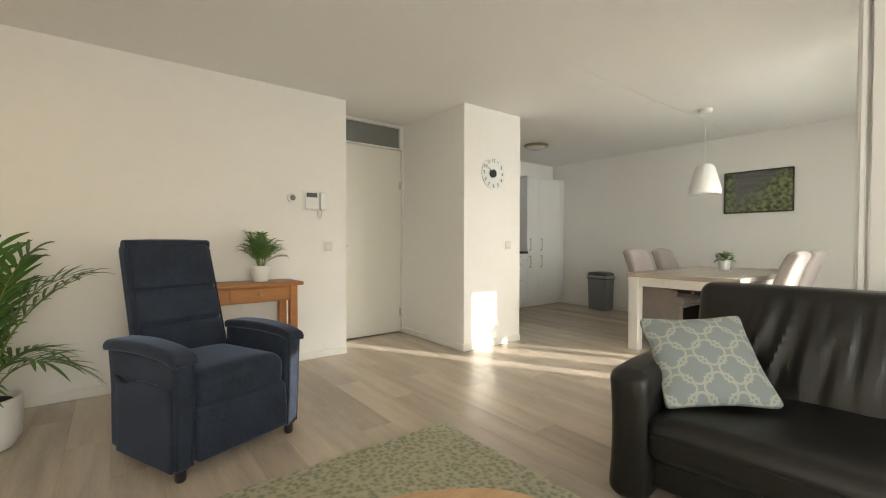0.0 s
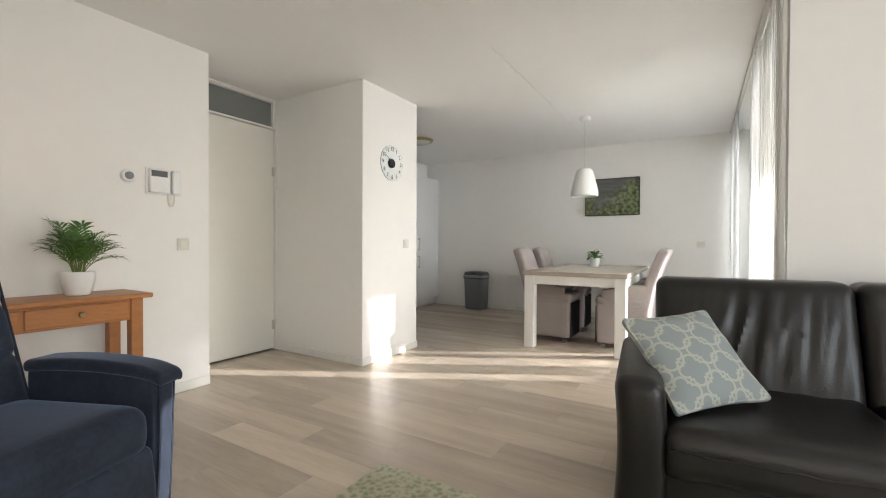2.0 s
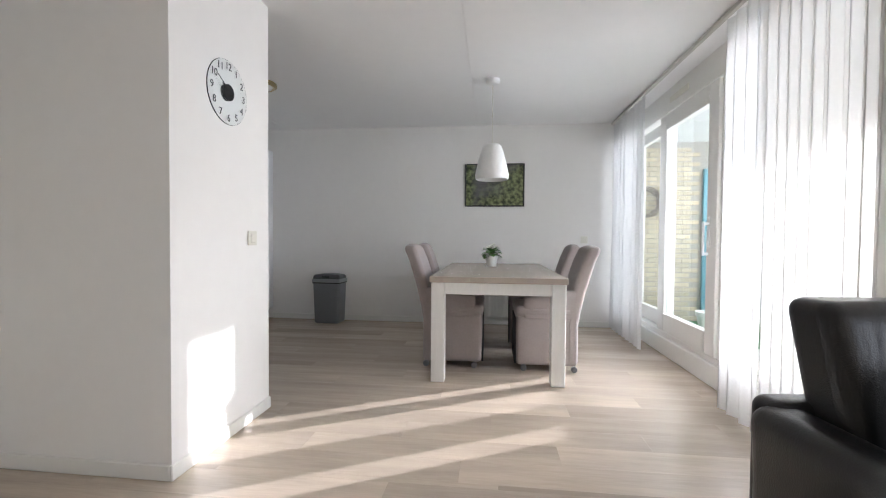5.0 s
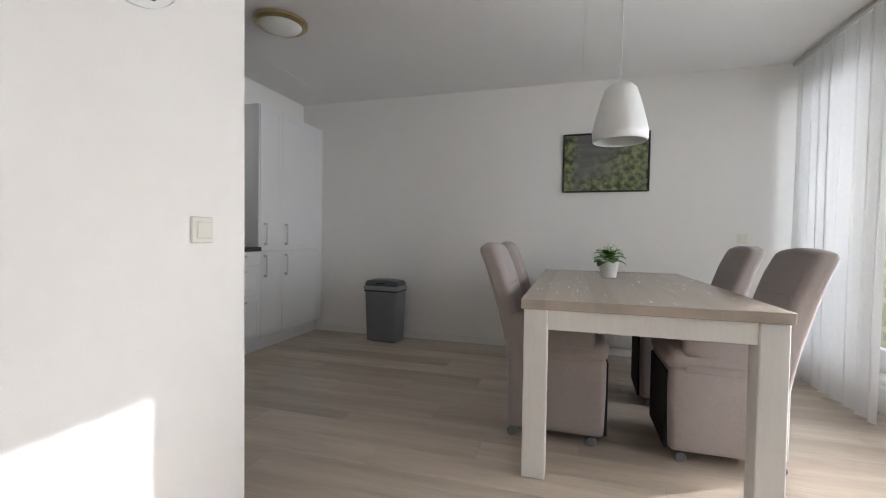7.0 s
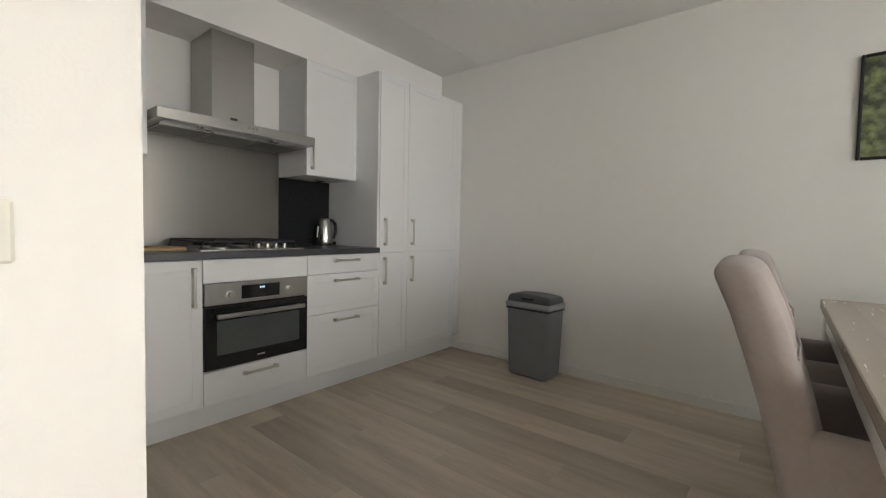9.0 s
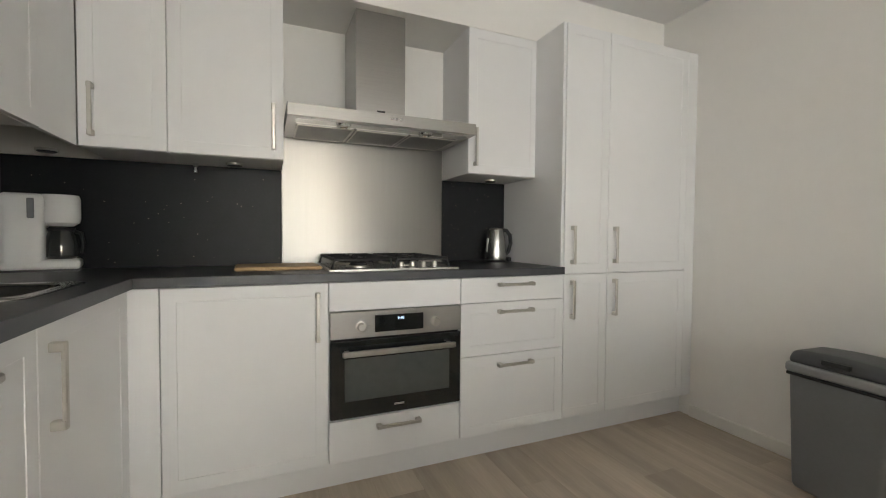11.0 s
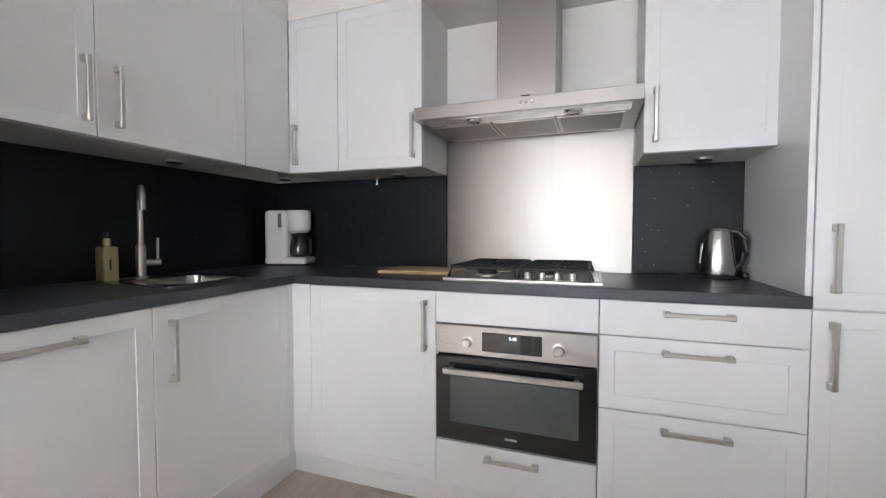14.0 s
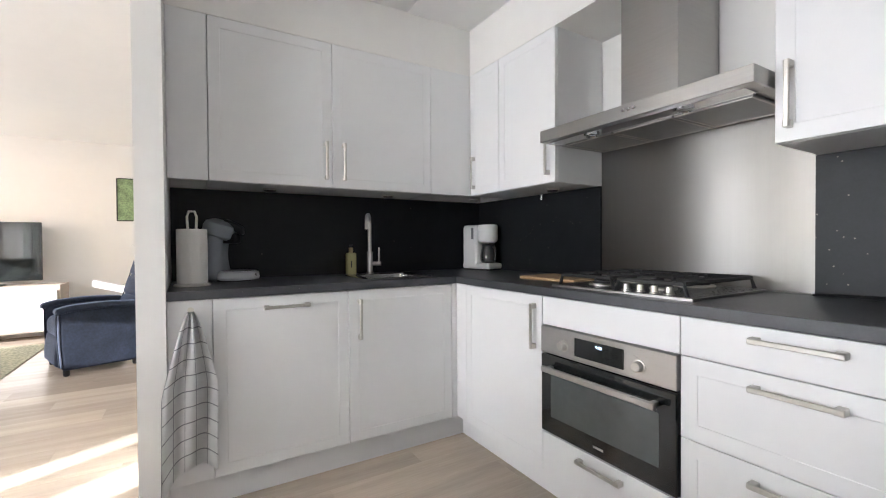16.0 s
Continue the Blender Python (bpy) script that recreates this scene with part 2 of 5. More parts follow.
M_WHITEWOOD = mat("whitewashed_wood", (0.76, 0.75, 0.72), 0.5, var=0.05, scale=5, bump=0.12, bscale=60, stretch=(6, 6, 0.5))
M_SLAB = mat("light_ash_slab", (0.52, 0.33, 0.18), 0.4, var=0.22, scale=5, bump=0.05, bscale=40, stretch=(0.7, 5, 1))
M_SHEER = sheer("white_voile", (0.83, 0.825, 0.815), 0.07, 0.36)
M_BUNCHED = sheer("bunched_voile", (0.86, 0.85, 0.825), 0.0, 0.22)
M_PANE = glass("window_glass", (0.98, 1, 0.99))
M_FROST = mat("grey_transom_glass", (0.20, 0.21, 0.20), 0.12, var=0.04, scale=2)
M_CERAMIC = mat("white_ceramic", (0.80, 0.80, 0.78), 0.3, var=0.02, scale=10)
M_SOIL = mat("potting_soil", (0.03, 0.022, 0.016), 0.95, var=0.4, scale=60, bump=0.6, bscale=200)
M_LEAF = mat("palm_leaf", (0.07, 0.16, 0.032), 0.45, var=0.3, scale=14, per_object=0.15)
M_STALK = mat("palm_stalk", (0.16, 0.20, 0.05), 0.5, var=0.2, scale=20)
M_BRASS = mat("aged_brass", (0.45, 0.36, 0.20), 0.3, 1.0, var=0.08, scale=20)
M_OPAL = mat("opal_glass", (0.75, 0.74, 0.70), 0.25, var=0.02, scale=6)
M_BRICK = mat("yellow_brick", (0.52, 0.45, 0.30), 0.9, var=0.18, scale=14, bump=0.4, bscale=120, per_object=0.14)
M_MORTAR = mat("grey_mortar", (0.36, 0.34, 0.30), 0.95, var=0.1, scale=30, bump=0.3)
M_CONCRETE = mat("painted_concrete", (0.66, 0.66, 0.64), 0.85, var=0.06, scale=3, bump=0.2, bscale=60)
M_BLUE = mat("turquoise_paint", (0.09, 0.27, 0.32), 0.45, var=0.05, scale=5)
M_GREYPANEL = mat("blue_grey_panel", (0.27, 0.285, 0.30), 0.5, var=0.03, scale=2)
M_TURF = mat("artificial_turf", (0.035, 0.17, 0.05), 0.95, var=0.3, scale=50, bump=0.8, bscale=500)

# ---- building helpers ----


def box(bm, x0, x1, y0, y1, z0, z1, bevel=0.0, seg=1, m=None):
    mm = Matrix.Translation(((x0 + x1) / 2, (y0 + y1) / 2, (z0 + z1) / 2)) @ Matrix.Diagonal((x1 - x0, y1 - y0, z1 - z0, 1))
    if m:
        mm = m @ mm
    v = bmesh.ops.create_cube(bm, size=1, matrix=mm)["verts"]
    if bevel:
        e = list({e for q in v for e in q.link_edges})
        bmesh.ops.bevel(bm, geom=e, offset=bevel, segments=seg, affect="EDGES", profile=0.5)
    return bm


def lathe(bm, profile, seg=24, at=(0, 0, 0), m=None):
    """Turn a profile of (radius, height) round the upright axis."""
    rings = []
    for r, z in profile:
        ring = []
        for i in range(seg):
            a = 2 * math.pi * i / seg
            p = Vector((at[0] + r * math.cos(a), at[1] + r * math.sin(a), at[2] + z))
            ring.append(bm.verts.new(m @ p if m else p))
        rings.append(ring)
    for a, b in zip(rings, rings[1:]):
        for i in range(seg):
            j = (i + 1) % seg
            bm.faces.new((a[i], a[j], b[j], b[i]))
    if profile[0][0] > 1e-6:
        bm.faces.new(list(reversed(rings[0])))
    if profile[-1][0] > 1e-6:
        bm.faces.new(rings[-1])
    return bm


def tube(bm, pts, r, seg=8):
    pts = [Vector(p) for p in pts]
    rings, up = [], Vector((0.13, 0.27, 0.95)).normalized()
    for i, p in enumerate(pts):
        d = (pts[min(i + 1, len(pts) - 1)] - pts[max(i - 1, 0)]).normalized()
        a = d.cross(up)
        if a.length < 1e-3:
            a = d.cross(Vector((1, 0, 0)))
        a.normalize()
        b = d.cross(a)
        rad = r[i] if isinstance(r, (list, tuple)) else r
        rings.append([bm.verts.new(p + rad * (math.cos(2 * math.pi * k / seg) * a + math.sin(2 * math.pi * k / seg) * b)) for k in range(seg)])
    for a, b in zip(rings, rings[1:]):
        for k in range(seg):
            q = (k + 1) % seg
            bm.faces.new((a[k], a[q], b[q], b[k]))
    bm.faces.new(list(reversed(rings[0])))
    bm.faces.new(rings[-1])
    return bm


def rounded(bm, x0, x1, y0, y1, z0, z1, r=0.04, n=8, warp=None):
    """A soft box: rounded edges, sides split finely enough to be bent by warp(point)."""
    lo, hi = Vector((x0, y0, z0)), Vector((x1, y1, z1))
    axes = []
    for k in range(3):
        L = hi[k] - lo[k]
        q = min(r, L * 0.49)
        axes.append([0, q * 0.3, q * 0.65, q] + [q + (L - 2 * q) * i / n for i in range(1, n)] + [L - q, L - q * 0.65, L - q * 0.3, L])
    seen = {}

    def vert(i, j, k):
        if (i, j, k) not in seen:
            p = lo + Vector((axes[0][i], axes[1][j], axes[2][k]))
            c = Vector([min(max(p[a], lo[a] + min(r, (hi[a] - lo[a]) * 0.49)), hi[a] - min(r, (hi[a] - lo[a]) * 0.49)) for a in range(3)])
            d = p - c
            if d.length > 1e-9:
                p = c + d * (max(abs(d.x), abs(d.y), abs(d.z)) / d.length)
            seen[(i, j, k)] = bm.verts.new(warp(p) if warp else p)
        return seen[(i, j, k)]

    N = len(axes[0]) - 1
    for i in range(N):
        for j in range(N):
            for s, flip in ((0, 1), (N, 0)):
                for q in (((i, j, s), (i + 1, j, s), (i + 1, j + 1, s), (i, j + 1, s)), ((s, i, j), (s, i + 1, j), (s, i + 1, j + 1), (s, i, j + 1)), ((j, s, i), (j, s, i + 1), (j + 1, s, i + 1), (j + 1, s, i))):
                    f = [vert(*c) for c in q]
                    bm.faces.new(reversed(f) if flip else f)
    return bm


def finish(name, bm, material, angle=35):
    me = bpy.data.meshes.new(name)
    bmesh.ops.recalc_face_normals(bm, faces=bm.faces)
    bm.to_mesh(me)
    bm.free()
    for p in me.polygons:
        p.use_smooth = True
    me.set_sharp_from_angle(angle=radians(angle))
    me.materials.append(material)
    return me


def part(name, bm, material, parent, label="", m=None, angle=35):
    ob = new(name, finish(name, bm, material, angle))
    ob.parent = parent
    if m:
        ob.matrix_basis = m
    if label:
        ob["label"] = label
    return ob


def thing(name, m, label, category, group=""):
    ob = new(name)
    ob.matrix_basis = m
    ob.empty_display_size = 0.1
    return tagged(ob, label, category, group)


def solid(name, bm, material, label, category, group="", kind="", m=None):
    ob = new(name, finish(name, bm, material))
    if m:
        ob.matrix_basis = m
    return tagged(ob, label, category, group, kind)


def B(*a, **k):
    return box(bmesh.new(), *a, **k)


def R(*a, **k):
    return rounded(bmesh.new(), *a, **k)


def wall(name, boxes, material=None, label="", kind="structure", category="wall"):
    bm = bmesh.new()
    for b in boxes:
        box(bm, *b)
    return solid(name, bm, material or M_WALL, label or "white painted plaster wall", category, kind=kind)


def text_mesh(body, size, depth=0.0008):
    cu = bpy.data.curves.new("text", "FONT")
    cu.body, cu.size, cu.extrude = body, size, depth
    cu.align_x, cu.align_y = "CENTER", "CENTER"
    ob = bpy.data.objects.new("text", cu)
    scene.collection.objects.link(ob)
    me = bpy.data.meshes.new_from_object(ob.evaluated_get(bpy.context.evaluated_depsgraph_get()))
    bpy.data.objects.remove(ob)
    return me


# ---- structure ----
H = 2.475
fbm = B(-1.65, 2.80, -2.5, 0.16, -0.2, -0.012)
box(fbm, -1.65, 6.45, 0.16, 5.5, -0.2, -0.012)
floor = solid("floor", fbm, M_SUBFLOOR, "oak laminate plank floor", "floor", kind="structure")
ceiling_bm = bmesh.new()
box(ceiling_bm, -1.8, 2.66, -2.5, 5.5, H, H + 0.2)
for y0, y1 in ((0.16, 2.1195), (2.1245, 4.5975), (4.6025, 5.5)):
    box(ceiling_bm, 2.66, 6.45, y0, y1, H, H + 0.2)
box(ceiling_bm, 2.66, 2.80, -2.5, 0.16, H, H + 0.2)
box(ceiling_bm, 2.66, 6.45, 2.0, 4.7, H + 0.006, H + 0.19)
solid("ceiling", ceiling_bm, M_CEIL, "white painted concrete ceiling with joints", "ceiling", kind="structure")
wall("wall_west", [(-1.8, -1.65, -2.5, 4.6, 0, H)])
wall("wall_north", [(-1.65, 1.71, 3.98, 4.56, 0, H)])
wall("wall_hall", [(1.4, 2.66, 5.4, 5.5, 0, H), (1.4, 1.5, 4.56, 5.4, 0, H)])
wall("wall_partition", [(2.66, 2.86, 3.41, 5.5, 0, H), (2.66, 3.473, 3.312, 3.41, 0, H)])
wall("wall_kitchen", [(2.86, 6.45, 5.40, 5.55, 0, H)])
wall("wall_east", [(6.30, 6.45, 0.10, 5.40, 0, H)])
# the opening is added out of view, to let sun reach the recliner
wall("wall_living_east", [(2.649, 2.80, -2.5, -1.40, 0, H), (2.649, 2.80, -0.45, 0.446, 0, H), (2.649, 2.80, -1.40, -0.45, 0, 1.21), (2.649, 2.80, -1.40, -0.45, 1.69, H)])
wall("wall_south", [(-1.65, -1.1, -2.5, -2.35, 0, H), (1.4, 2.649, -2.5, -2.35, 0, H), (-1.1, 1.4, -2.5, -2.35, 0, 0.5), (-1.1, 1.4, -2.5, -2.35, 2.3, H)])
wall("wall_door_side", [(1.71, 1.76, 4.44, 4.56, 0, H), (2.648, 2.66, 4.44, 4.56, 0, H), (1.76, 2.648, 4.44, 4.56, 2.462, H)], M_TRIM, "white painted door frame above the inner door")
wall("bulkhead", [(2.86, 6.30, 5.045, 5.40, 2.19, H), (2.86, 3.247, 3.41, 5.045, 2.19, H)], None, "white boxed-in bulkhead above the kitchen cabinets")


def skirting(name, x0, x1, y0, y1):
    bm = B(x0, x1, y0, y1, 0, 0.07, bevel=0.004, seg=1)
    return solid(name, bm, M_TRIM, "white painted skirting board", "baseboard", kind="structure")


skirting("baseboard_north", -1.64, 1.71, 3.966, 3.98)
skirting("baseboard_recess", 2.646, 2.66, 3.312, 4.44)
skirting("baseboard_clock_wall", 2.646, 3.475, 3.298, 3.312)
skirting("baseboard_east", 6.286, 6.30, 0.45, 4.80)
skirting("baseboard_west", -1.65, -1.636, -2.3, 3.96)
skirting("baseboard_living_east", 2.635, 2.649, -2.3, 0.446)

# inner door with its transom
door = thing("door_1", pose(1.765, 4.47, 0), "closed cream flush inner door with steel hinges", "door")
door["kind"] = "structure"
part("door_leaf", B(0, 0.88, 0, 0.04, 0.012, 2.185, bevel=0.003), M_DOOR, door)
for z in (0.25, 1.77):
    part("hinge", lathe(B(0.855, 0.882, -0.006, 0.0, z - 0.045, z + 0.045, bevel=0.002), [(0.008, z - 0.045), (0.008, z + 0.045)], 12, (0.876, -0.008, 0)), M_SATIN, door, "steel butt hinge")
lever = lathe(bmesh.new(), [(0.024, 0), (0.024, 0.008), (0.010, 0.012), (0.010, 0.04)], 16, m=pose(0.06, 0, 1.05, 90, 0, 0))
box(lever, 0.05, 0.17, -0.052, -0.036, 1.04, 1.06, bevel=0.006)
part("door_handle", lever, M_SATIN, door, "satin lever handle")
transom = thing("window_2", pose(1.765, 4.46, 2.19), "grey glass transom in a white frame above the door", "window")
transom["kind"] = "structure"
fr = B(-0.005, 0.882, -0.01, 0.06, 0, 0.018, bevel=0.003)
box(fr, -0.005, 0.882, -0.01, 0.06, 0.26, 0.271, bevel=0.003)
box(fr, -0.005, 0.03, -0.01, 0.06, 0.018, 0.26, bevel=0.003)
box(fr, 0.862, 0.882, -0.01, 0.06, 0.018, 0.26, bevel=0.003)
part("window_frame", fr, M_TRIM, transom)
part("pane", B(0.03, 0.862, 0.03, 0.036, 0.018, 0.26), M_FROST, transom)

# dining window: base, frame, sliding leaf, fixed panes
win = thing("window_1", pose(0, 0, 0), "white framed glass sliding balcony door with fixed panes", "window")
win["kind"] = "structure"
part("sill", B(2.80, 6.30, 0.20, 0.335, 0, 0.16, bevel=0.006), M_TRIM, win)
part("sill", B(2.80, 6.30, 0.12, 0.30, 0.16, 0.20, bevel=0.004), M_TRIM, win)
bm = B(2.80, 6.30, 0.16, 0.30, 2.28, H)
box(bm, 4.19, 4.255, 0.16, 0.29, 0.20, 2.28, bevel=0.004)
box(bm, 6.22, 6.30, 0.16, 0.29, 0.20, 2.28, bevel=0.004)
box(bm, 2.80, 2.88, 0.16, 0.29, 0.20, 2.28, bevel=0.004)
box(bm, 2.80, 6.30, 0.29, 0.31, 2.25, 2.29, bevel=0.006)
part("window_frame", bm, M_TRIM, win)


def leaf_frame(x0, x1, z0, z1, y0, y1, w, wb):
    bm = B(x0, x0 + w, y0, y1, z0, z1, bevel=0.005)
    box(bm, x1 - w, x1, y0, y1, z0, z1, bevel=0.005)
    box(bm, x0 + w, x1 - w, y0, y1, z0, z0 + wb, bevel=0.005)
    box(bm, x0 + w, x1 - w, y0, y1, z1 - w, z1, bevel=0.005)
    return bm


leaf = part("sliding_leaf", leaf_frame(4.262, 5.33, 0.205, 2.245, 0.24, 0.31, 0.143, 0.17), M_TRIM, win)
hd = B(4.35, 4.375, 0.31, 0.318, 1.02, 1.25, bevel=0.003)
box(hd, 4.352, 4.372, 0.345, 0.362, 0.95, 1.21, bevel=0.006)
box(hd, 4.354, 4.37, 0.315, 0.35, 1.18, 1.205, bevel=0.003)
box(hd, 4.354, 4.37, 0.315, 0.35, 0.955, 0.98, bevel=0.003)
part("handle", hd, M_WHITEPL, leaf, "white pull handle")
part("fixed_leaf", leaf_frame(5.28, 6.22, 0.205, 2.245, 0.17, 0.23, 0.12, 0.15), M_TRIM, win)
part("fixed_leaf", leaf_frame(2.88, 4.19, 0.205, 2.245, 0.17, 0.23, 0.012, 0.15), M_TRIM, win)
for x0, x1, y in ((4.405, 5.187, 0.275), (5.40, 6.10, 0.20), (2.892, 4.178, 0.20)):
    pn = part("pane", B(x0, x1, y, y + 0.006, 0.355, 2.13), M_PANE, win)
    pn.visible_shadow = False
vt = B(4.75, 5.12, 0.305, 0.315, 2.33, 2.385, bevel=0.003)
part("vent_grille", vt, M_CREAMPL, win, "cream ventilation grille")

# living room window behind the camera
win3 = thing("window_3", pose(0, 0, 0), "wide living room window in a white frame", "window")
win3["kind"] = "structure"
part("window_frame", leaf_frame(-1.1, 1.4, 0.5, 2.3, -2.47, -2.38, 0.08, 0.08), M_TRIM, win3)

# unseen, assumed window; its size only shapes the sun on the recliner's side
win4 = thing("window_4", pose(2.70, -0.925, 0), "unseen narrow window added to let sun onto the recliner", "window")
win4["kind"] = "structure"
part("window_frame", leaf_frame(-0.475, 0.475, 1.21, 1.69, -0.03, 0.03, 0.035, 0.035), M_TRIM, win4, m=pose(0, 0, 0, 0, 0, 90))

# ---- balcony ----
wall("balcony_floor", [(2.80, 6.75, -1.60, 0.12, -0.2, 0.03)], M_TURF, "balcony floor laid with green artificial turf", category="floor")
wall("balcony_ceiling", [(2.80, 6.9, -1.72, 0.16, 2.33, 2.6)], M_CONCRETE, "painted concrete balcony ceiling", category="ceiling")
wall("balcony_parapet", [(2.80, 6.76, -1.72, -1.60, -0.2, 1.0)], M_CONCRETE, "solid balcony parapet")
# added blockers: notch the clock wall's sun patch, keep sun off the far curtain
wall("balcony_sun_block", [(5.81, 6.76, -1.67, -1.60, 1.82, 2.33), (6.375, 6.76, -1.67, -1.60, 1.0, 1.82)], M_CONCRETE, "added panels at the balcony front that block part of the sun")
# added beam, its underside set by the top edge of the wall's sun patch
wall("balcony_sun_cutoff", [(2.80, 5.81, -1.72, -1.60, 2.176, 2.33)], M_CONCRETE, "added beam along the balcony front that cuts off high sun")
wall("balcony_end_wall", [(6.76, 6.9, -1.72, 0.3, -0.2, 2.6), (6.45, 6.76, 0.12, 0.3, -0.2, 2.6)], M_MORTAR, "yellow brick end wall of the balcony")

# ---- kitchen ----


def front(bm, x0, x1, z0, z1, shaker=True):
    """A cabinet front 20 mm thick with its face at y = -0.02; a frame round a sunk panel where shaker."""
    g = 0.0015
    a = box(bm, x0 + g, x1 - g, -0.02, 0, z0 + g, z1 - g, bevel=0.0015, seg=1)
    if shaker:
        bm.faces.ensure_lookup_table()
        f = min((f for f in bm.faces if f.normal.y < -0.9), key=lambda q: (-round(q.calc_area(), 4)))
        w = 0.068 if z1 - z0 > 0.2 else 0.05
        bmesh.ops.inset_individual(bm, faces=[f], thickness=w, depth=0)
        bmesh.ops.inset_individual(bm, faces=[f], thickness=0.002, depth=-0.002)
    return bm


def handle_bm(x, z, vertical=True, length=0.2):
    bm = bmesh.new()
    if vertical:
        box(bm, x - 0.007, x + 0.007, -0.052, -0.042, z - length / 2, z + length / 2, bevel=0.002)
        for s in (-1, 1):
            c = z + s * (length / 2 - 0.011)
            box(bm, x - 0.009, x + 0.009, -0.05, -0.02, c - 0.011, c + 0.011, bevel=0.002)
    else:
        box(bm, x - length / 2, x + length / 2, -0.052, -0.042, z - 0.007, z + 0.007, bevel=0.002)
        for s in (-1, 1):
            c = x + s * (length / 2 - 0.011)
            box(bm, c - 0.011, c + 0.011, -0.05, -0.02, z - 0.009, z + 0.009, bevel=0.002)
    return bm


def cabinet(name, m, w, z0, z1, depth, fronts, label, group, plinth=True):
    """fronts: name, x0, x1, z0, z1, shaker, handle as (x, z, vertical) or None."""
    ob = thing(name, m, label, "cabinet", group)
    part("body", B(0.001, w - 0.001, 0.001, depth, z0, z1, bevel=0.001, seg=1), M_CARC, ob)
    for nm, a, b, c, d, shaker, h in fronts:
        f = part(nm, front(bmesh.new(), a, b, c, d, shaker), M_CAB, ob)
        if h:
            part("handle", handle_bm(*h), M_SATIN, f, "satin nickel bow handle")
    return ob


YF, YU, XF, XU = 4.82, 5.065, 3.437, 3.227
G1, G2 = "kitchen base units", "kitchen wall units"
cabinet("base_cabinet", pose(3.55, YF, 0), 0.59, 0.135, 0.897, 0.57, [("door", 0, 0.59, 0.135, 0.897, True, (0.545, 0.76, True, 0.2))], "white shaker base cabinet with one door", G1)
oven_cab = cabinet("oven_cabinet", pose(4.14, YF, 0), 0.60, 0.135, 0.897, 0.57, [("top_panel", 0, 0.6, 0.775, 0.897, False, None), ("drawer", 0, 0.6, 0.135, 0.312, False, (0.30, 0.27, False))], "white oven housing unit with a drawer", G1)
cabinet("drawer_cabinet", pose(4.74, YF, 0), 0.59, 0.135, 0.897, 0.57, [("drawer", 0, 0.59, 0.775, 0.897, False, (0.295, 0.86, False)), ("drawer", 0, 0.59, 0.52, 0.775, True, (0.295, 0.73, False)), ("drawer", 0, 0.59, 0.135, 0.52, True, (0.295, 0.47, False))], "white base unit with three drawers", G1)
cabinet("tall_cabinet", pose(5.33, YF, 0), 0.29, 0.135, 2.19, 0.57, [("door", 0, 0.29, 0.135, 0.897, True, (0.048, 0.765, True)), ("door", 0, 0.29, 0.90, 2.19, True, (0.048, 1.05, True))], "narrow white tall larder cabinet", "tall kitchen units")
cabinet("tall_cabinet", pose(5.62, YF, 0), 0.6, 0.135, 2.19, 0.57, [("door", 0, 0.6, 0.135, 0.897, True, (0.045, 0.765, True)), ("door", 0, 0.6, 0.90, 2.19, True, (0.045, 1.05, True))], "wide white tall cabinet housing the fridge", "tall kitchen units")
LEFT = pose(XF, 3.575, 0, 0, 0, 90)
cabinet("dishwasher_cabinet", LEFT, 0.59, 0.135, 0.897, 0.57, [("door", 0, 0.59, 0.135, 0.897, True, (0.30, 0.845, False))], "white shaker front of a built-in dishwasher", G1)
cabinet("sink_cabinet", pose(XF, 4.165, 0, 0, 0, 90), 0.60, 0.135, 0.897, 0.57, [("door", 0, 0.6, 0.135, 0.897, True, (0.055, 0.75, True))], "white shaker sink cabinet with one door", G1)
cabinet("wall_cabinet", pose(3.247, YU, 0), 0.29, 1.425, 2.19, 0.33, [("door", 0, 0.29, 1.425, 2.19, True, (0.045, 1.565, True))], "narrow white wall cabinet in the corner", G2)
cabinet("wall_cabinet", pose(3.537, YU, 0), 0.443, 1.425, 2.19, 0.33, [("door", 0, 0.443, 1.425, 2.19, True, (0.40, 1.565, True))], "white shaker wall cabinet", G2)
cabinet("wall_cabinet", pose(4.89, YU, 0), 0.44, 1.425, 2.19, 0.33, [("door", 0, 0.44, 1.425, 2.19, True, (0.04, 1.565, True))], "white shaker wall cabinet beside the hood", G2)
cabinet("wall_cabinet", pose(XU, 3.575, 0, 0, 0, 90), 0.58, 1.425, 2.19, 0.36, [("door", 0, 0.58, 1.425, 2.19, True, (0.545, 1.565, True))], "white shaker wall cabinet", G2)
cabinet("wall_cabinet", pose(XU, 4.155, 0, 0, 0, 90), 0.60, 1.425, 2.19, 0.36, [("door", 0, 0.6, 1.425, 2.19, True, (0.06, 1.565, True))], "white shaker wall cabinet", G2)
for nm, b in (("filler_panel", (3.439, 3.548, 4.802, 4.82, 0.135, 0.897)), ("filler_panel", (3.437, 3.455, 4.767, 4.80, 0.135, 0.897)), ("filler_panel", (3.437, 3.455, 3.412, 3.573, 0.135, 0.897)), ("filler_panel", (6.222, 6.298, 4.802, 4.82, 0.135, 2.19)), ("filler_panel", (3.227, 3.245, 3.412, 3.573, 1.425, 2.19)), ("filler_panel", (3.227, 3.245, 4.757, 5.044, 1.425, 2.19))):
    solid(nm, B(*b, bevel=0.001, seg=1), M_CAB, "white filler panel between kitchen cabinets", "panel", "kitchen filler panels")
solid("end_panel", B(5.312, 5.329, 4.805, 5.395, 0.135, 2.19, bevel=0.001), M_CAB, "white end panel of the tall cabinets", "panel")
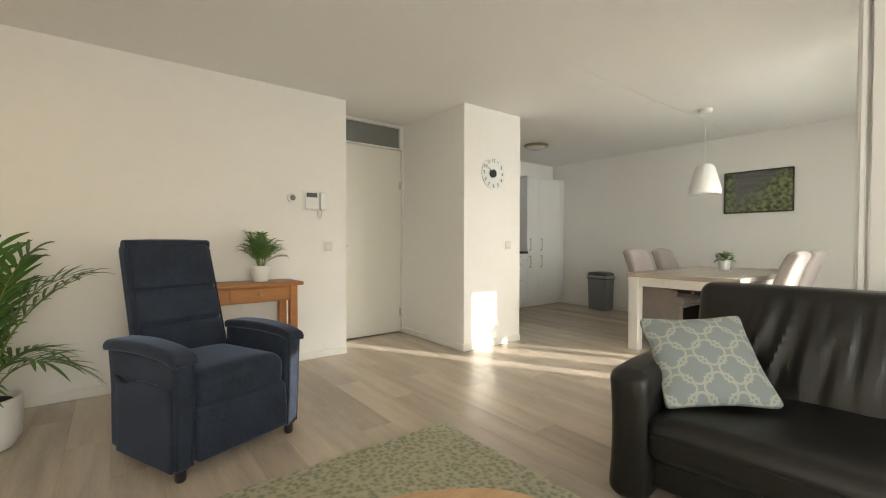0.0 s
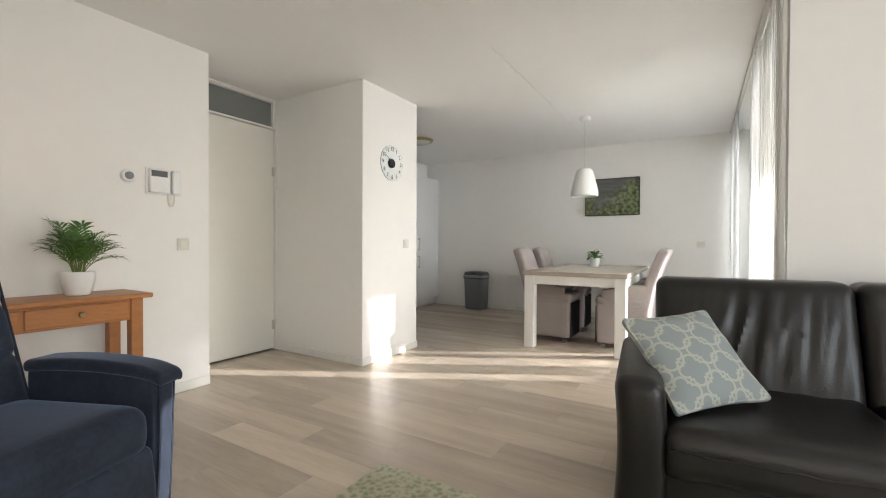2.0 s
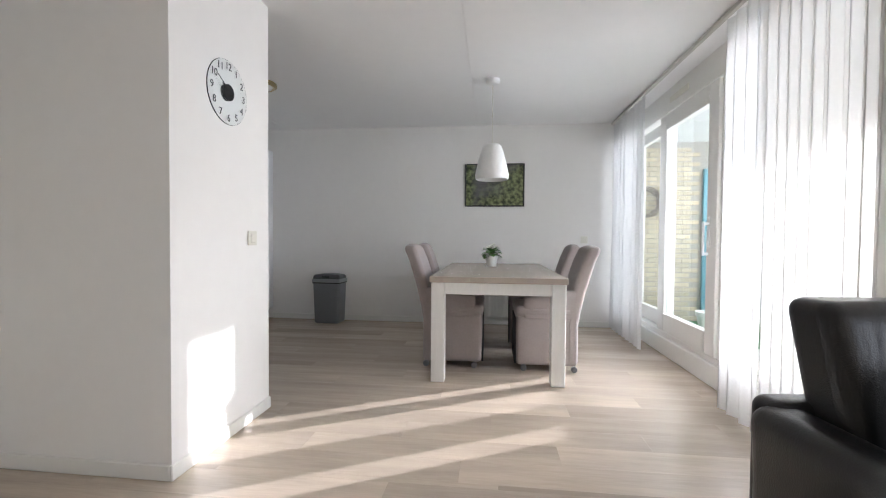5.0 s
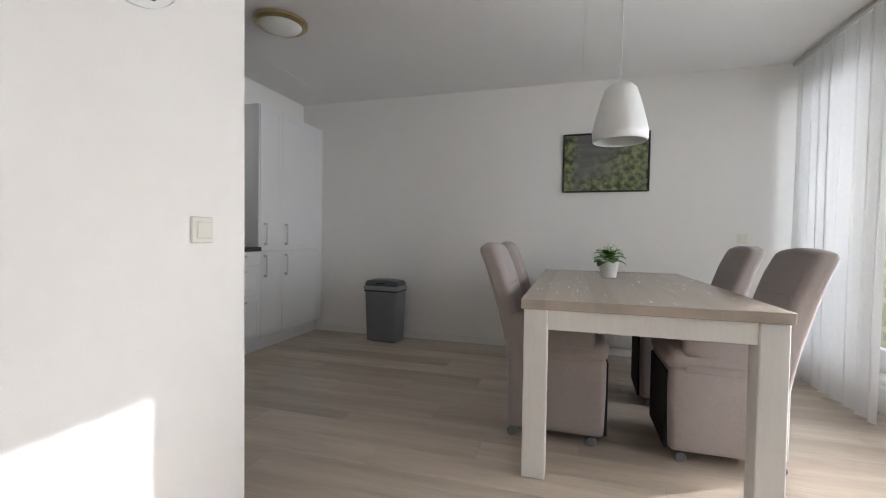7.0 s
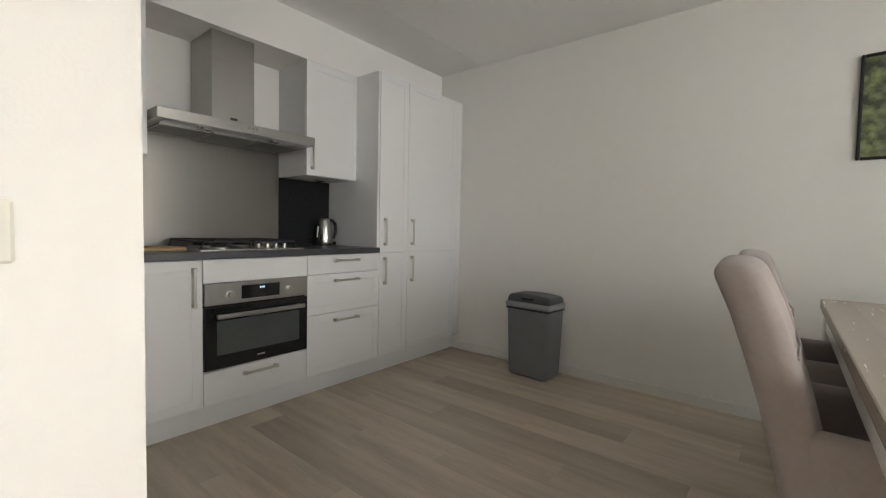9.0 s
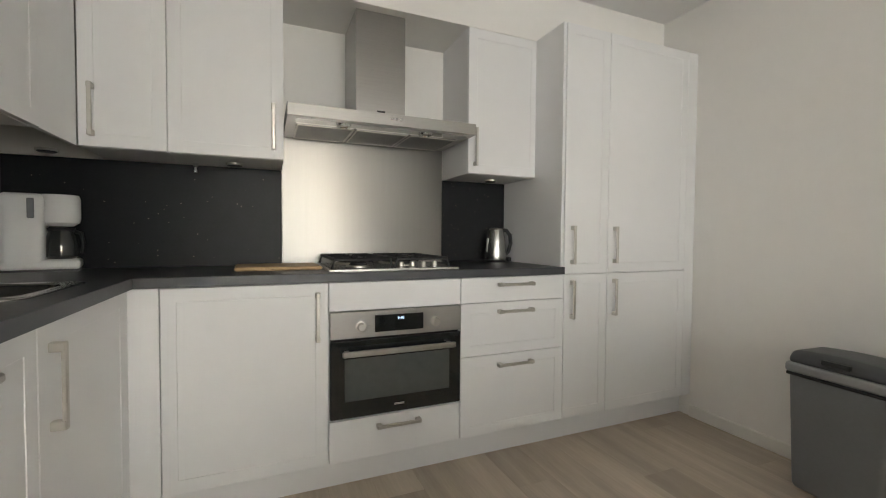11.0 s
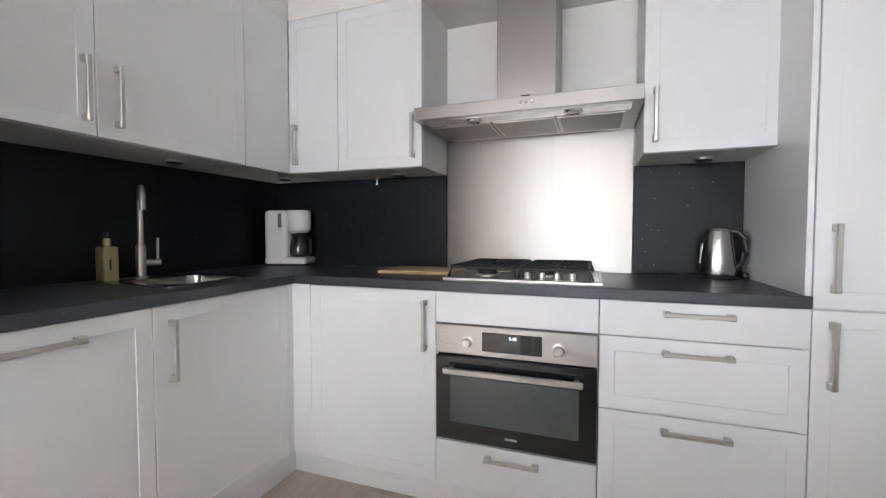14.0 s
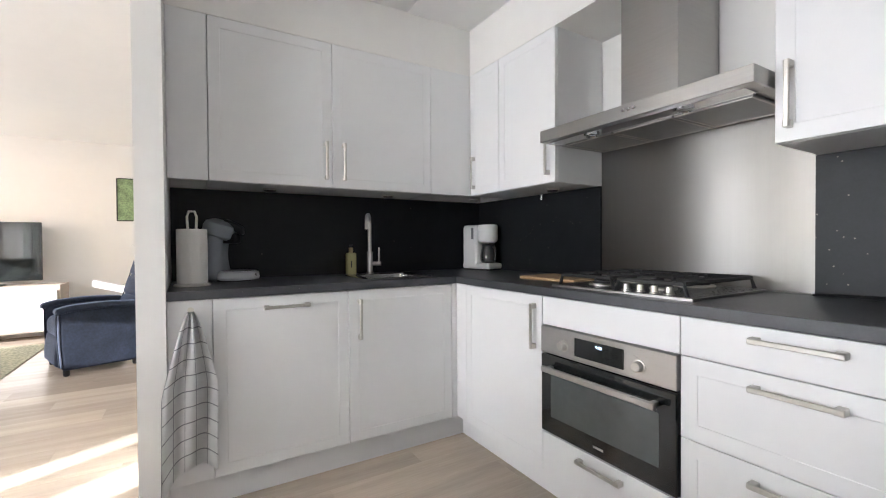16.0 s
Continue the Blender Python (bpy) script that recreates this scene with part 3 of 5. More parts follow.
bm = B(3.40, 6.298, 4.875, 4.89, 0, 0.133)
box(bm, 3.385, 3.40, 3.412, 4.89, 0, 0.133)
solid("plinth", bm, M_CAB, "white plinth under the kitchen base cabinets", "plinth")

# worktop with the sink cut in
SX0, SX1, SY0, SY1 = 3.05, 3.35, 4.33, 4.65


def holed_slab(xs, ys, z0, z1):
    """A slab on a three by three grid whose middle cell is open."""
    bm = bmesh.new()
    top = [[bm.verts.new((x, y, z1)) for x in xs] for y in ys]
    low = [[bm.verts.new((x, y, z0)) for x in xs] for y in ys]
    for j in range(3):
        for i in range(3):
            if (i, j) == (1, 1):
                continue
            for g in (top, low):
                bm.faces.new((g[j][i], g[j][i + 1], g[j + 1][i + 1], g[j + 1][i]))
    outer = [(i, 0) for i in range(3)] + [(3, j) for j in range(3)] + [(3 - i, 3) for i in range(3)] + [(0, 3 - j) for j in range(3)]
    inner = [(1, 1), (2, 1), (2, 2), (1, 2)]
    for ring in (outer, inner):
        for (a, b), (c, d) in zip(ring, ring[1:] + ring[:1]):
            bm.faces.new((low[b][a], low[d][c], top[d][c], top[b][a]))
    return bm


worktop = thing("worktop", pose(0, 0, 0), "speckled anthracite laminate kitchen worktop", "worktop")
part("hob_run", B(2.862, 5.325, 4.785, 5.375, 0.90, 0.937, bevel=0.0015), M_TOP, worktop)
part("sink_run", holed_slab((2.862, SX0, SX1, 3.475), (3.412, SY0, SY1, 4.785), 0.90, 0.937), M_TOP, worktop)
for b in ((2.882, 3.98, 5.376, 5.398), (4.885, 5.311, 5.376, 5.398), (2.862, 2.88, 3.412, 5.398)):
    solid("splashback", B(*b, 0.937, 1.425), M_BACK, "dark anthracite speckled kitchen splashback", "splashback", "splashback panels")
solid("steel_splashback", B(3.982, 4.883, 5.385, 5.398, 0.937, 1.64, bevel=0.001), M_SPLASH, "brushed stainless steel splashback behind the hob", "splashback")

# hood
hood = thing("cooker_hood", pose(4.435, 5.4, 0), "stainless steel chimney cooker hood", "cooker hood")
bm = B(-0.447, 0.447, -0.465, -0.002, 1.60, 1.655, bevel=0.002)
part("canopy", bm, M_HOOD, hood)
part("chimney", B(-0.125, 0.125, -0.30, -0.002, 1.655, 2.19, bevel=0.002), M_HOOD, hood)
slope = pose(0, -0.455, 1.605, 0, 0, 0)
part("light_strip", B(-0.41, 0.41, 0.02, 0.10, -0.009, -0.004, m=slope), M_CHROME, hood, "polished steel light strip")
for i in range(3):
    fl = B(-0.40 + i * 0.268, -0.40 + i * 0.268 + 0.258, 0.11, 0.40, -0.012, -0.004, bevel=0.003, m=slope)
    gf = part("grease_filter", fl, M_FILTER, hood, "metal mesh grease filter")
    x0 = -0.40 + i * 0.268
    fb = bmesh.new()
    for b in ((x0, x0 + 0.258, 0.11, 0.118), (x0, x0 + 0.258, 0.392, 0.40), (x0, x0 + 0.008, 0.118, 0.392), (x0 + 0.25, x0 + 0.258, 0.118, 0.392)):
        box(fb, *b, -0.0145, -0.0118, m=slope)
    part("filter_frame", fb, M_SATIN, gf, "bright steel filter edge")
for x in (-0.2, 0.2):
    part("spot_light", lathe(bmesh.new(), [(0.034, -0.004), (0.034, -0.016), (0.026, -0.018), (0.024, -0.014), (0.0, -0.014)], 20, m=slope @ Matrix.Translation((x, 0.06, 0))), M_CHROME, hood, "round hood lamp")
for i in range(3):
    part("button", lathe(bmesh.new(), [(0.0065, 0), (0.0065, 0.006), (0.005, 0.008)], 14, m=pose(-0.022 + i * 0.022 + 0.03, -0.465, 1.632, 90, 0, 0)), M_CHROME, hood)
part("badge", B(-0.02, 0.02, -0.3025, -0.30, 1.697, 1.711), M_BLACKPL, hood, "dark maker's badge")

# oven
oven = thing("oven", pose(4.14, YF - 0.02, 0), "built-in stainless steel oven with black glass door", "oven")
part("control_panel", B(0.004, 0.596, -0.012, 0.02, 0.66, 0.772, bevel=0.002), M_STEEL, oven)
part("door", B(0.004, 0.596, -0.012, 0.02, 0.322, 0.652, bevel=0.004), M_OVENGLASS, oven)
part("window", B(0.062, 0.538, -0.0135, -0.012, 0.395, 0.575), M_OVENPANE, oven, "tinted oven window")
part("body", B(0.006, 0.594, 0.02, 0.5, 0.315, 0.772), M_BLACKPL, oven)
hb = B(0.048, 0.552, -0.06, -0.044, 0.592, 0.616, bevel=0.004)
for x in (0.07, 0.53):
    box(hb, x - 0.01, x + 0.01, -0.046, -0.012, 0.596, 0.612, bevel=0.002)
part("handle", hb, M_STEEL, oven, "steel bar handle")
disp = part("display", B(0.19, 0.41, -0.0145, -0.012, 0.68, 0.752, bevel=0.001), M_OVENGLASS, oven, "black clock display")
tx = new("digits", text_mesh("9:48", 0.017))
tx.data.materials.append(glow("display_glow", (0.55, 0.75, 1.0), 0.7))
tx.parent, tx.matrix_basis = disp, pose(0.305, -0.0155, 0.735, 90, 0, 0)
for x in (0.132, 0.468):
    kb = lathe(bmesh.new(), [(0.024, 0), (0.024, 0.003), (0.018, 0.004), (0.0165, 0.022), (0.014, 0.024)], 28, m=pose(x, -0.012, 0.708, 90, 0, 0))
    part("knob", kb, M_SATIN, oven, "round steel knob")
part("badge", B(0.278, 0.322, -0.0135, -0.012, 0.354, 0.362), M_SATIN, oven, "small grey maker's badge")

# hob
hob = thing("gas_hob", pose(4.45, 5.105, 0.937), "four-burner stainless gas hob with cast iron grates", "hob")
part("plate", B(-0.29, 0.29, -0.245, 0.24, 0, 0.0085, bevel=0.002), M_HOB, hob, "dark polished steel plate")
bm = bmesh.new()
for b in ((-0.30, 0.30, -0.255, -0.245), (-0.30, 0.30, 0.24, 0.25), (-0.30, -0.29, -0.245, 0.24), (0.29, 0.30, -0.245, 0.24)):
    box(bm, *b, 0, 0.008)
part("rim", bm, M_HOOD, hob, "bright steel edge")
for x, y, r in ((-0.15, -0.11, 0.035), (-0.15, 0.12, 0.045), (0.09, 0.13, 0.05), (0.09, -0.07, 0.03)):
    part("burner_ring", lathe(bmesh.new(), [(r * 1.62, 0.008), (r * 1.62, 0.014), (r * 1.5, 0.018), (r * 1.2, 0.018)], 24, (x, y, 0)), M_SATIN, hob, "steel burner ring")
    part("burner", lathe(bmesh.new(), [(r * 1.2, 0.010), (r * 1.2, 0.020), (r * 1.05, 0.022), (r * 1.05, 0.03), (r * 0.95, 0.034), (0, 0.035)], 24, (x, y, 0)), M_IRON, hob, "black burner cap")
for x0, x1 in ((-0.285, -0.015), (-0.005, 0.265)):
    gb = bmesh.new()
    c = (x0 + x1) / 2
    for y in (-0.22, 0.235):
        tube(gb, [(x0, y, 0.008), (x0 + 0.012, y, 0.05), (x1 - 0.012, y, 0.05), (x1, y, 0.008)], 0.0078, 6)
    for x in (x0 + 0.012, x1 - 0.012):
        tube(gb, [(x, -0.22, 0.05), (x, 0.235, 0.05)], 0.0078, 6)
    for y in (-0.11, 0.12):
        tube(gb, [(x0 + 0.012, y, 0.05), (c - 0.035, y, 0.052)], 0.0078, 6)
        tube(gb, [(x1 - 0.012, y, 0.05), (c + 0.035, y, 0.052)], 0.0078, 6)
        tube(gb, [(c, y - 0.105, 0.05), (c, y - 0.03, 0.052)], 0.0078, 6)
        tube(gb, [(c, y + 0.105, 0.05), (c, y + 0.03, 0.052)], 0.0078, 6)
    tube(gb, [(x0 + 0.012, 0.007, 0.05), (x1 - 0.012, 0.007, 0.05)], 0.0078, 6)
    part("grate", gb, M_IRON, hob, "black cast iron pan support")
for i in range(4):
    part("knob", lathe(bmesh.new(), [(0.018, 0.008), (0.018, 0.012), (0.014, 0.014), (0.012, 0.034), (0.010, 0.036)], 18, (0.03 + i * 0.055, -0.205, 0)), M_SATIN, hob, "steel control knob")

# sink and tap
sink = thing("sink", pose(3.20, 4.49, 0.937), "small inset stainless steel kitchen sink", "sink")


def skin(bm, loops, close=True):
    """Join rounded rectangles (half width, half depth, corner, height) one after another."""
    rings = []
    for hx, hy, r, z in loops:
        ring = []
        for cx, cy, a0 in ((hx - r, hy - r, 0), (r - hx, hy - r, 90), (r - hx, r - hy, 180), (hx - r, r - hy, 270)):
            for k in range(7):
                a = radians(a0 + 15 * k)
                ring.append(bm.verts.new((cx + r * math.cos(a), cy + r * math.sin(a), z)))
        rings.append(ring)
    for a, b in zip(rings, rings[1:]):
        for k in range(28):
            q = (k + 1) % 28
            bm.faces.new((a[k], a[q], b[q], b[k]))
    if close:
        bm.faces.new(rings[-1])
    return bm


part("rim", skin(bmesh.new(), [(0.187, 0.212, 0.05, 0.0005), (0.187, 0.212, 0.05, 0.003), (0.184, 0.209, 0.048, 0.0045), (0.152, 0.162, 0.05, 0.004), (0.147, 0.157, 0.05, 0.001)], False), M_SINK, sink)
part("basin", skin(bmesh.new(), [(0.147, 0.157, 0.05, 0.001), (0.145, 0.155, 0.05, -0.01), (0.140, 0.150, 0.05, -0.13), (0.125, 0.135, 0.045, -0.148), (0.05, 0.05, 0.02, -0.152)]), M_SINK, sink)
part("drain", lathe(bmesh.new(), [(0.04, -0.150), (0.042, -0.148), (0.03, -0.1475), (0.0, -0.149)], 20), M_CHROME, sink, "round drain strainer")
tap = thing("kitchen_tap", pose(2.985, 4.46, 0.937, 0, 0, -30), "brushed steel swan-neck kitchen tap", "tap")
part("column", lathe(bmesh.new(), [(0.024, 0), (0.024, 0.008), (0.018, 0.012), (0.018, 0.135), (0.012, 0.14)], 20), M_SATIN, tap)
part("spout", tube(bmesh.new(), [(0, 0, 0.13), (0, 0, 0.315)] + [(0.055 - 0.055 * math.cos(a), 0, 0.315 + 0.05 * math.sin(a)) for a in (0.4, 0.8, 1.2, 1.57, 2.0, 2.4, 2.8, 3.1)] + [(0.11, 0, 0.275)], 0.0115, 12), M_SATIN, tap)
part("lever", tube(tube(bmesh.new(), [(0, 0.015, 0.065), (0, 0.068, 0.065)], 0.013, 12), [(0, 0.056, 0.065), (0, 0.058, 0.165)], 0.006, 8), M_SATIN, tap)

# ---- dining ----
table = thing("dining_table", pose(4.98, 1.885, 0), "dining table with grey oak top and whitewashed legs", "table")
TL, TW = 0.915, 0.50
part("tabletop", B(-TL, TL, -TW, TW, 0.742, 0.787, bevel=0.003), M_TABLETOP, table)
for x in (-1, 1):
    for y in (-1, 1):
        cx, cy = x * (TL - 0.06), y * (TW - 0.062)
        part("leg", B(cx - 0.05, cx + 0.05, cy - 0.05, cy + 0.05, 0, 0.742, bevel=0.004), M_WHITEWOOD, table)
for y in (-1, 1):
    part("apron", B(-TL + 0.11, TL - 0.11, y * (TW - 0.03) - 0.012, y * (TW - 0.03) + 0.012, 0.655, 0.742, bevel=0.002), M_WHITEWOOD, table)
for x in (-1, 1):
    part("apron", B(x * (TL - 0.03) - 0.012, x * (TL - 0.03) + 0.012, -TW + 0.112, TW - 0.112, 0.655, 0.742, bevel=0.002), M_WHITEWOOD, table)


def dining_chair(m):
    """Fully upholstered chair on castors; sits facing -y, back at +y."""
    ch = thing("dining_chair", m, "taupe upholstered dining chair on castors at the table", "chair", "chairs round the table")

    def skirt(p):
        return Vector((p.x, p.y + 0.03 * max(0, 0.3 - p.z), p.z))
    part("base", R(-0.22, 0.22, -0.255, 0.225, 0.055, 0.46, 0.03, 6, skirt), M_TAUPE, ch)
    for s in (-1, 1):
        part("side_panel", R(min(s * 0.17, s * 0.222), max(s * 0.17, s * 0.222), -0.20, 0.22, 0.42, 0.66, 0.022, 5, lambda p: Vector((p.x, p.y, p.z - 0.25 * max(0, 0.05 - p.y) * (p.z > 0.55)))), M_TAUPE, ch)
    part("front_lining", B(-0.19, 0.19, -0.264, -0.25, 0.06, 0.43, bevel=0.003), M_LINING, ch, "black cloth under the seat front")
    part("seat", R(-0.225, 0.225, -0.265, 0.20, 0.44, 0.535, 0.04, 6), M_TAUPE, ch)

    def lean(p):
        k = max(0, p.z - 0.40)
        w = 1 - 0.10 * max(0, p.z - 0.85) / 0.2
        return Vector((p.x * w, p.y + 0.17 * k + 0.18 * k * k, p.z - 0.02 * (p.x / 0.22) ** 2 * (p.z > 0.95)))
    part("backrest", R(-0.222, 0.222, 0.135, 0.235, 0.055, 1.02, 0.035, 9, lean), M_TAUPE, ch)
    part("seam", tube(bmesh.new(), [(x * 0.17, lean(Vector((0, 0.133, 0.80))).y - 0.001 - 0.004 * math.cos(x * 3), 0.80) for x in (-1, -0.5, 0, 0.5, 1)], 0.004, 6), M_TAUPE, ch, "stitched seam across the back")
    for x in (-0.185, 0.185):
        for y in (-0.19, 0.21):
            w = part("castor", lathe(bmesh.new(), [(0.022, -0.014), (0.025, -0.01), (0.025, 0.01), (0.022, 0.014)], 16, m=pose(x, y, 0.026, 0, 90, 0)), M_CASTOR, ch, "small grey castor")
    return ch


chair = dining_chair(pose(4.645, 2.255, 0, 0, 0, 0))
copy_thing(chair, pose(5.32, 2.265, 0, 0, 0, 2))
copy_thing(chair, pose(4.625, 1.475, 0, 0, 0, 180))
copy_thing(chair, pose(5.30, 1.49, 0, 0, 0, 178))

pend = thing("pendant_lamp", pose(4.778, 1.935, 0), "white bell-shaped pendant lamp over the table", "lamp")
part("shade", lathe(bmesh.new(), [(0.024, 1.912), (0.06, 1.905), (0.085, 1.88), (0.11, 1.80), (0.135, 1.70), (0.148, 1.64), (0.146, 1.60), (0.14, 1.592), (0.134, 1.60), (0.136, 1.64), (0.122, 1.70), (0.10, 1.79), (0.075, 1.87), (0.0, 1.89)], 36), M_CERAMIC, pend)
part("cord", tube(bmesh.new(), [(0, 0, 1.91), (0.002, 0, 2.2), (0, 0, 2.45)], 0.003, 6), M_CREAMPL, pend)
part("canopy", lathe(bmesh.new(), [(0.012, 2.425), (0.05, 2.435), (0.062, 2.45), (0.062, 2.475)], 24), M_WHITEPL, pend)

# wall picture of mossy trees
pic = thing("framed_picture", pose(6.30, 1.90, 1.735), "black framed photo of a mossy tree, on the wall", "picture")
part("frame", leaf_frame(-0.365, 0.365, -0.265, 0.265, -0.0, 0.025, 0.014, 0.014), M_BLACKPL, pic, m=pose(0, 0, 0, 0, 0, 90))
mp = bpy.data.materials.new("forest_print")
mp.use_nodes = True
n, l = mp.node_tree.nodes, mp.node_tree.links
co, n1, n2, n3 = n.new("ShaderNodeTexCoord"), n.new("ShaderNodeTexNoise"), n.new("ShaderNodeTexNoise"), n.new("ShaderNodeTexNoise")
n1.inputs["Scale"].default_value, n1.inputs["Detail"].default_value = 3.4, 3
n2.inputs["Scale"].default_value, n2.inputs["Detail"].default_value = 22, 9
n3.inputs["Scale"].default_value, n3.inputs["Detail"].default_value = 5.0, 5
bark = n.new("ShaderNodeMapping")
bark.inputs["Rotation"].default_value, bark.inputs["Scale"].default_value = (0, radians(35), 0), (0.7, 1, 6)
l.new(co.outputs["Object"], bark.inputs["Vector"])
l.new(bark.outputs[0], n3.inputs["Vector"])
for q in (n1, n2):
    l.new(co.outputs["Object"], q.inputs["Vector"])
r1, r2 = n.new("ShaderNodeValToRGB"), n.new("ShaderNodeValToRGB")
r1.color_ramp.elements[0].color, r1.color_ramp.elements[1].color = (0.05, 0.062, 0.035, 1), (0.29, 0.335, 0.15, 1)
r1.color_ramp.elements[0].position, r1.color_ramp.elements[1].position = 0.38, 0.68
r2.color_ramp.elements[0].color, r2.color_ramp.elements[1].color = (0.06, 0.06, 0.057, 1), (0.21, 0.21, 0.20, 1)
mx = n.new("ShaderNodeMix")
mx.data_type = "RGBA"
rm = n.new("ShaderNodeMapRange")
rm.inputs[1].default_value, rm.inputs[2].default_value = 0.46, 0.58
l.new(n2.outputs[0], r1.inputs[0])
l.new(n3.outputs[0], r2.inputs[0])
l.new(n1.outputs[0], rm.inputs[0])
sx, dg, wob, d1, left, low, both = [n.new("ShaderNode" + k) for k in ("SeparateXYZ", "VectorMath", "Math", "Math", "MapRange", "MapRange", "Math")]
l.new(co.outputs["Object"], sx.inputs[0])
# a rocky slope: moss below its edge and along one side
dg.operation, dg.inputs[1].default_value = "DOT_PRODUCT", (0.82, 0, 1.0)
l.new(co.outputs["Object"], dg.inputs[0])
wob.operation, wob.inputs[1].default_value, wob.inputs[2].default_value = "MULTIPLY_ADD", 0.5, -0.22
l.new(n1.outputs[0], wob.inputs[0])
d1.operation = "ADD"
l.new(dg.outputs["Value"], d1.inputs[0])
l.new(wob.outputs[0], d1.inputs[1])
low.inputs[1].default_value, low.inputs[2].default_value = 0.13, -0.13
left.inputs[1].default_value, left.inputs[2].default_value = 0.20, 0.31
l.new(d1.outputs[0], low.inputs[0])
l.new(sx.outputs[0], left.inputs[0])
both.operation = "MAXIMUM"
l.new(low.outputs[0], both.inputs[0])
l.new(left.outputs[0], both.inputs[1])
l.new(both.outputs[0], mx.inputs[0])
l.new(r2.outputs[0], mx.inputs[6])
l.new(r1.outputs[0], mx.inputs[7])
l.new(mx.outputs[2], n["Principled BSDF"].inputs["Base Color"])
n["Principled BSDF"].inputs["Roughness"].default_value = 0.25
part("print", B(-0.352, 0.352, 0.004, 0.010, -0.252, 0.252), mp, pic, "green and brown woodland photo", m=pose(0, 0, 0, 0, 0, 90))

# radiator
rad = thing("radiator", pose(6.30, 1.45, 0.10), "white panel radiator on the wall behind the table", "radiator")
bm = B(-0.075, -0.03, -0.52, 0.52, 0, 0.47, bevel=0.006)
part("panel", bm, M_TRIM, rad)
bm = bmesh.new()
for i in range(26):
    y = -0.50 + i * 0.04
    box(bm, -0.079, -0.074, y - 0.011, y + 0.011, 0.02, 0.45, bevel=0.002, seg=1)
part("ribs", bm, M_TRIM, rad)
part("bracket", B(-0.032, -0.0, -0.4, 0.4, 0.05, 0.09), M_TRIM, rad)
part("pipe", tube(bmesh.new(), [(-0.05, -0.47, 0.01), (-0.05, -0.47, -0.098)], 0.008, 8), M_TRIM, rad)

# bin
bn = thing("waste_bin", pose(6.125, 3.955, 0, 0, 0, -4), "grey plastic kitchen bin with a darker lid", "bin")


def taper(p):
    k = 0.91 + 0.09 * p.z / 0.47
    return Vector((p.x * k, p.y * k, p.z))


part("body", R(-0.118, 0.118, -0.176, 0.176, 0, 0.515, 0.03, 5, taper), M_GREYPL, bn)
# no real gap: a black band gives the shade under the rim
part("slot", R(-0.121, 0.121, -0.180, 0.180, 0.497, 0.512, 0.006, 3), M_BLACKPL, bn, "black strip for the shaded gap under the rim")
part("rim", R(-0.125, 0.125, -0.185, 0.185, 0.511, 0.553, 0.014, 4), mat("pale_grey_plastic", (0.30, 0.31, 0.32), 0.4, var=0.04, scale=8), bn, "paler grey rim")


def dome(p):
    k = max(0.0, (p.z - 0.54) / 0.06)
    return Vector((p.x * (1 - 0.2 * k), p.y * (1 - 0.06 * k), p.z + 0.012 * k * math.cos(p.y * 8)))


part("lid", R(-0.123, 0.123, -0.183, 0.183, 0.55, 0.602, 0.02, 6, dome), M_LIDPL, bn, "dark grey hinged lid")
part("latch", B(-0.122, -0.09, -0.05, 0.05, 0.572, 0.592, bevel=0.004), M_BLACKPL, bn)

# ---- living room ----
SOFA = pose(1.53, 1.10, 0, 0, 0, -84)
sofa = thing("sofa", SOFA, "two-seat black leather sofa with wrinkled back cushions", "sofa")


def armwarp(p):
    return Vector((p.x + 0.02 * math.sin(p.z * 5), p.y, p.z - 0.03 * max(0, 0.2 - p.y)))


W = 1.86
for nm, a, b in (("arm", 0.0, 0.17), ("arm", W - 0.17, W)):
    part(nm, R(a, b, 0.0, 0.82, 0.04, 0.585, 0.06, 8, armwarp), M_LEATHER, sofa)
part("base", R(0.16, W - 0.16, 0.07, 0.80, 0.10, 0.28, 0.03, 6), M_LEATHER, sofa)
for a, b, s in ((0.165, 0.93, 0.0), (0.93, W - 0.165, 4.0)):
    part("seat_cushion", R(a, b - 0.004, 0.0, 0.66, 0.24, 0.43, 0.06, 8, lambda p, s=s: Vector((p.x, p.y, p.z - 0.012 * abs(noise.noise(Vector((p.x * 7 + s, p.y * 7, s)))) + 0.02 * (p.y - 0.2)))), M_LEATHER, sofa)

    def backw(p, s=s, a=a, b=b):
        t = max(0, p.z - 0.42)
        u = (p.x - a) / (b - a)
        fold = noise.noise(Vector((p.x * 12 + 0.6 * math.sin(p.z * 5 + s), s, p.z * 1.2))) + 0.55 * noise.noise(Vector((p.x * 24 + 0.8 * math.sin(p.z * 4), s + 3, p.z * 2.0)))
        env = math.sin(math.pi * min(max(u, 0), 1)) * math.sin(math.pi * min(1, max(0, (p.z - 0.40) / 0.48)))
        return Vector((p.x, p.y + 0.28 * t - 0.015 * env * (0.5 - 2.0 * abs(fold)) - 0.026 * env, p.z))
    part("back_cushion", R(a, b - 0.004, 0.58, 0.76, 0.36, 0.895, 0.05, 56, backw), M_LEATHER, sofa)
for a, b in ((0.165, 0.93), (0.93, W - 0.165)):
    part("seam", tube(bmesh.new(), [(a + 0.03 + (b - a - 0.06) * k / 12, -0.001 + 0.004 * math.sin(k * 1.7), 0.345 + 0.004 * math.sin(k * 2.3)) for k in range(13)], 0.0045, 6), M_LEATHER, sofa, "stitched seam along the seat front")
part("back", R(0.05, W - 0.05, 0.74, 0.86, 0.10, 0.60, 0.04, 5), M_LEATHER, sofa)
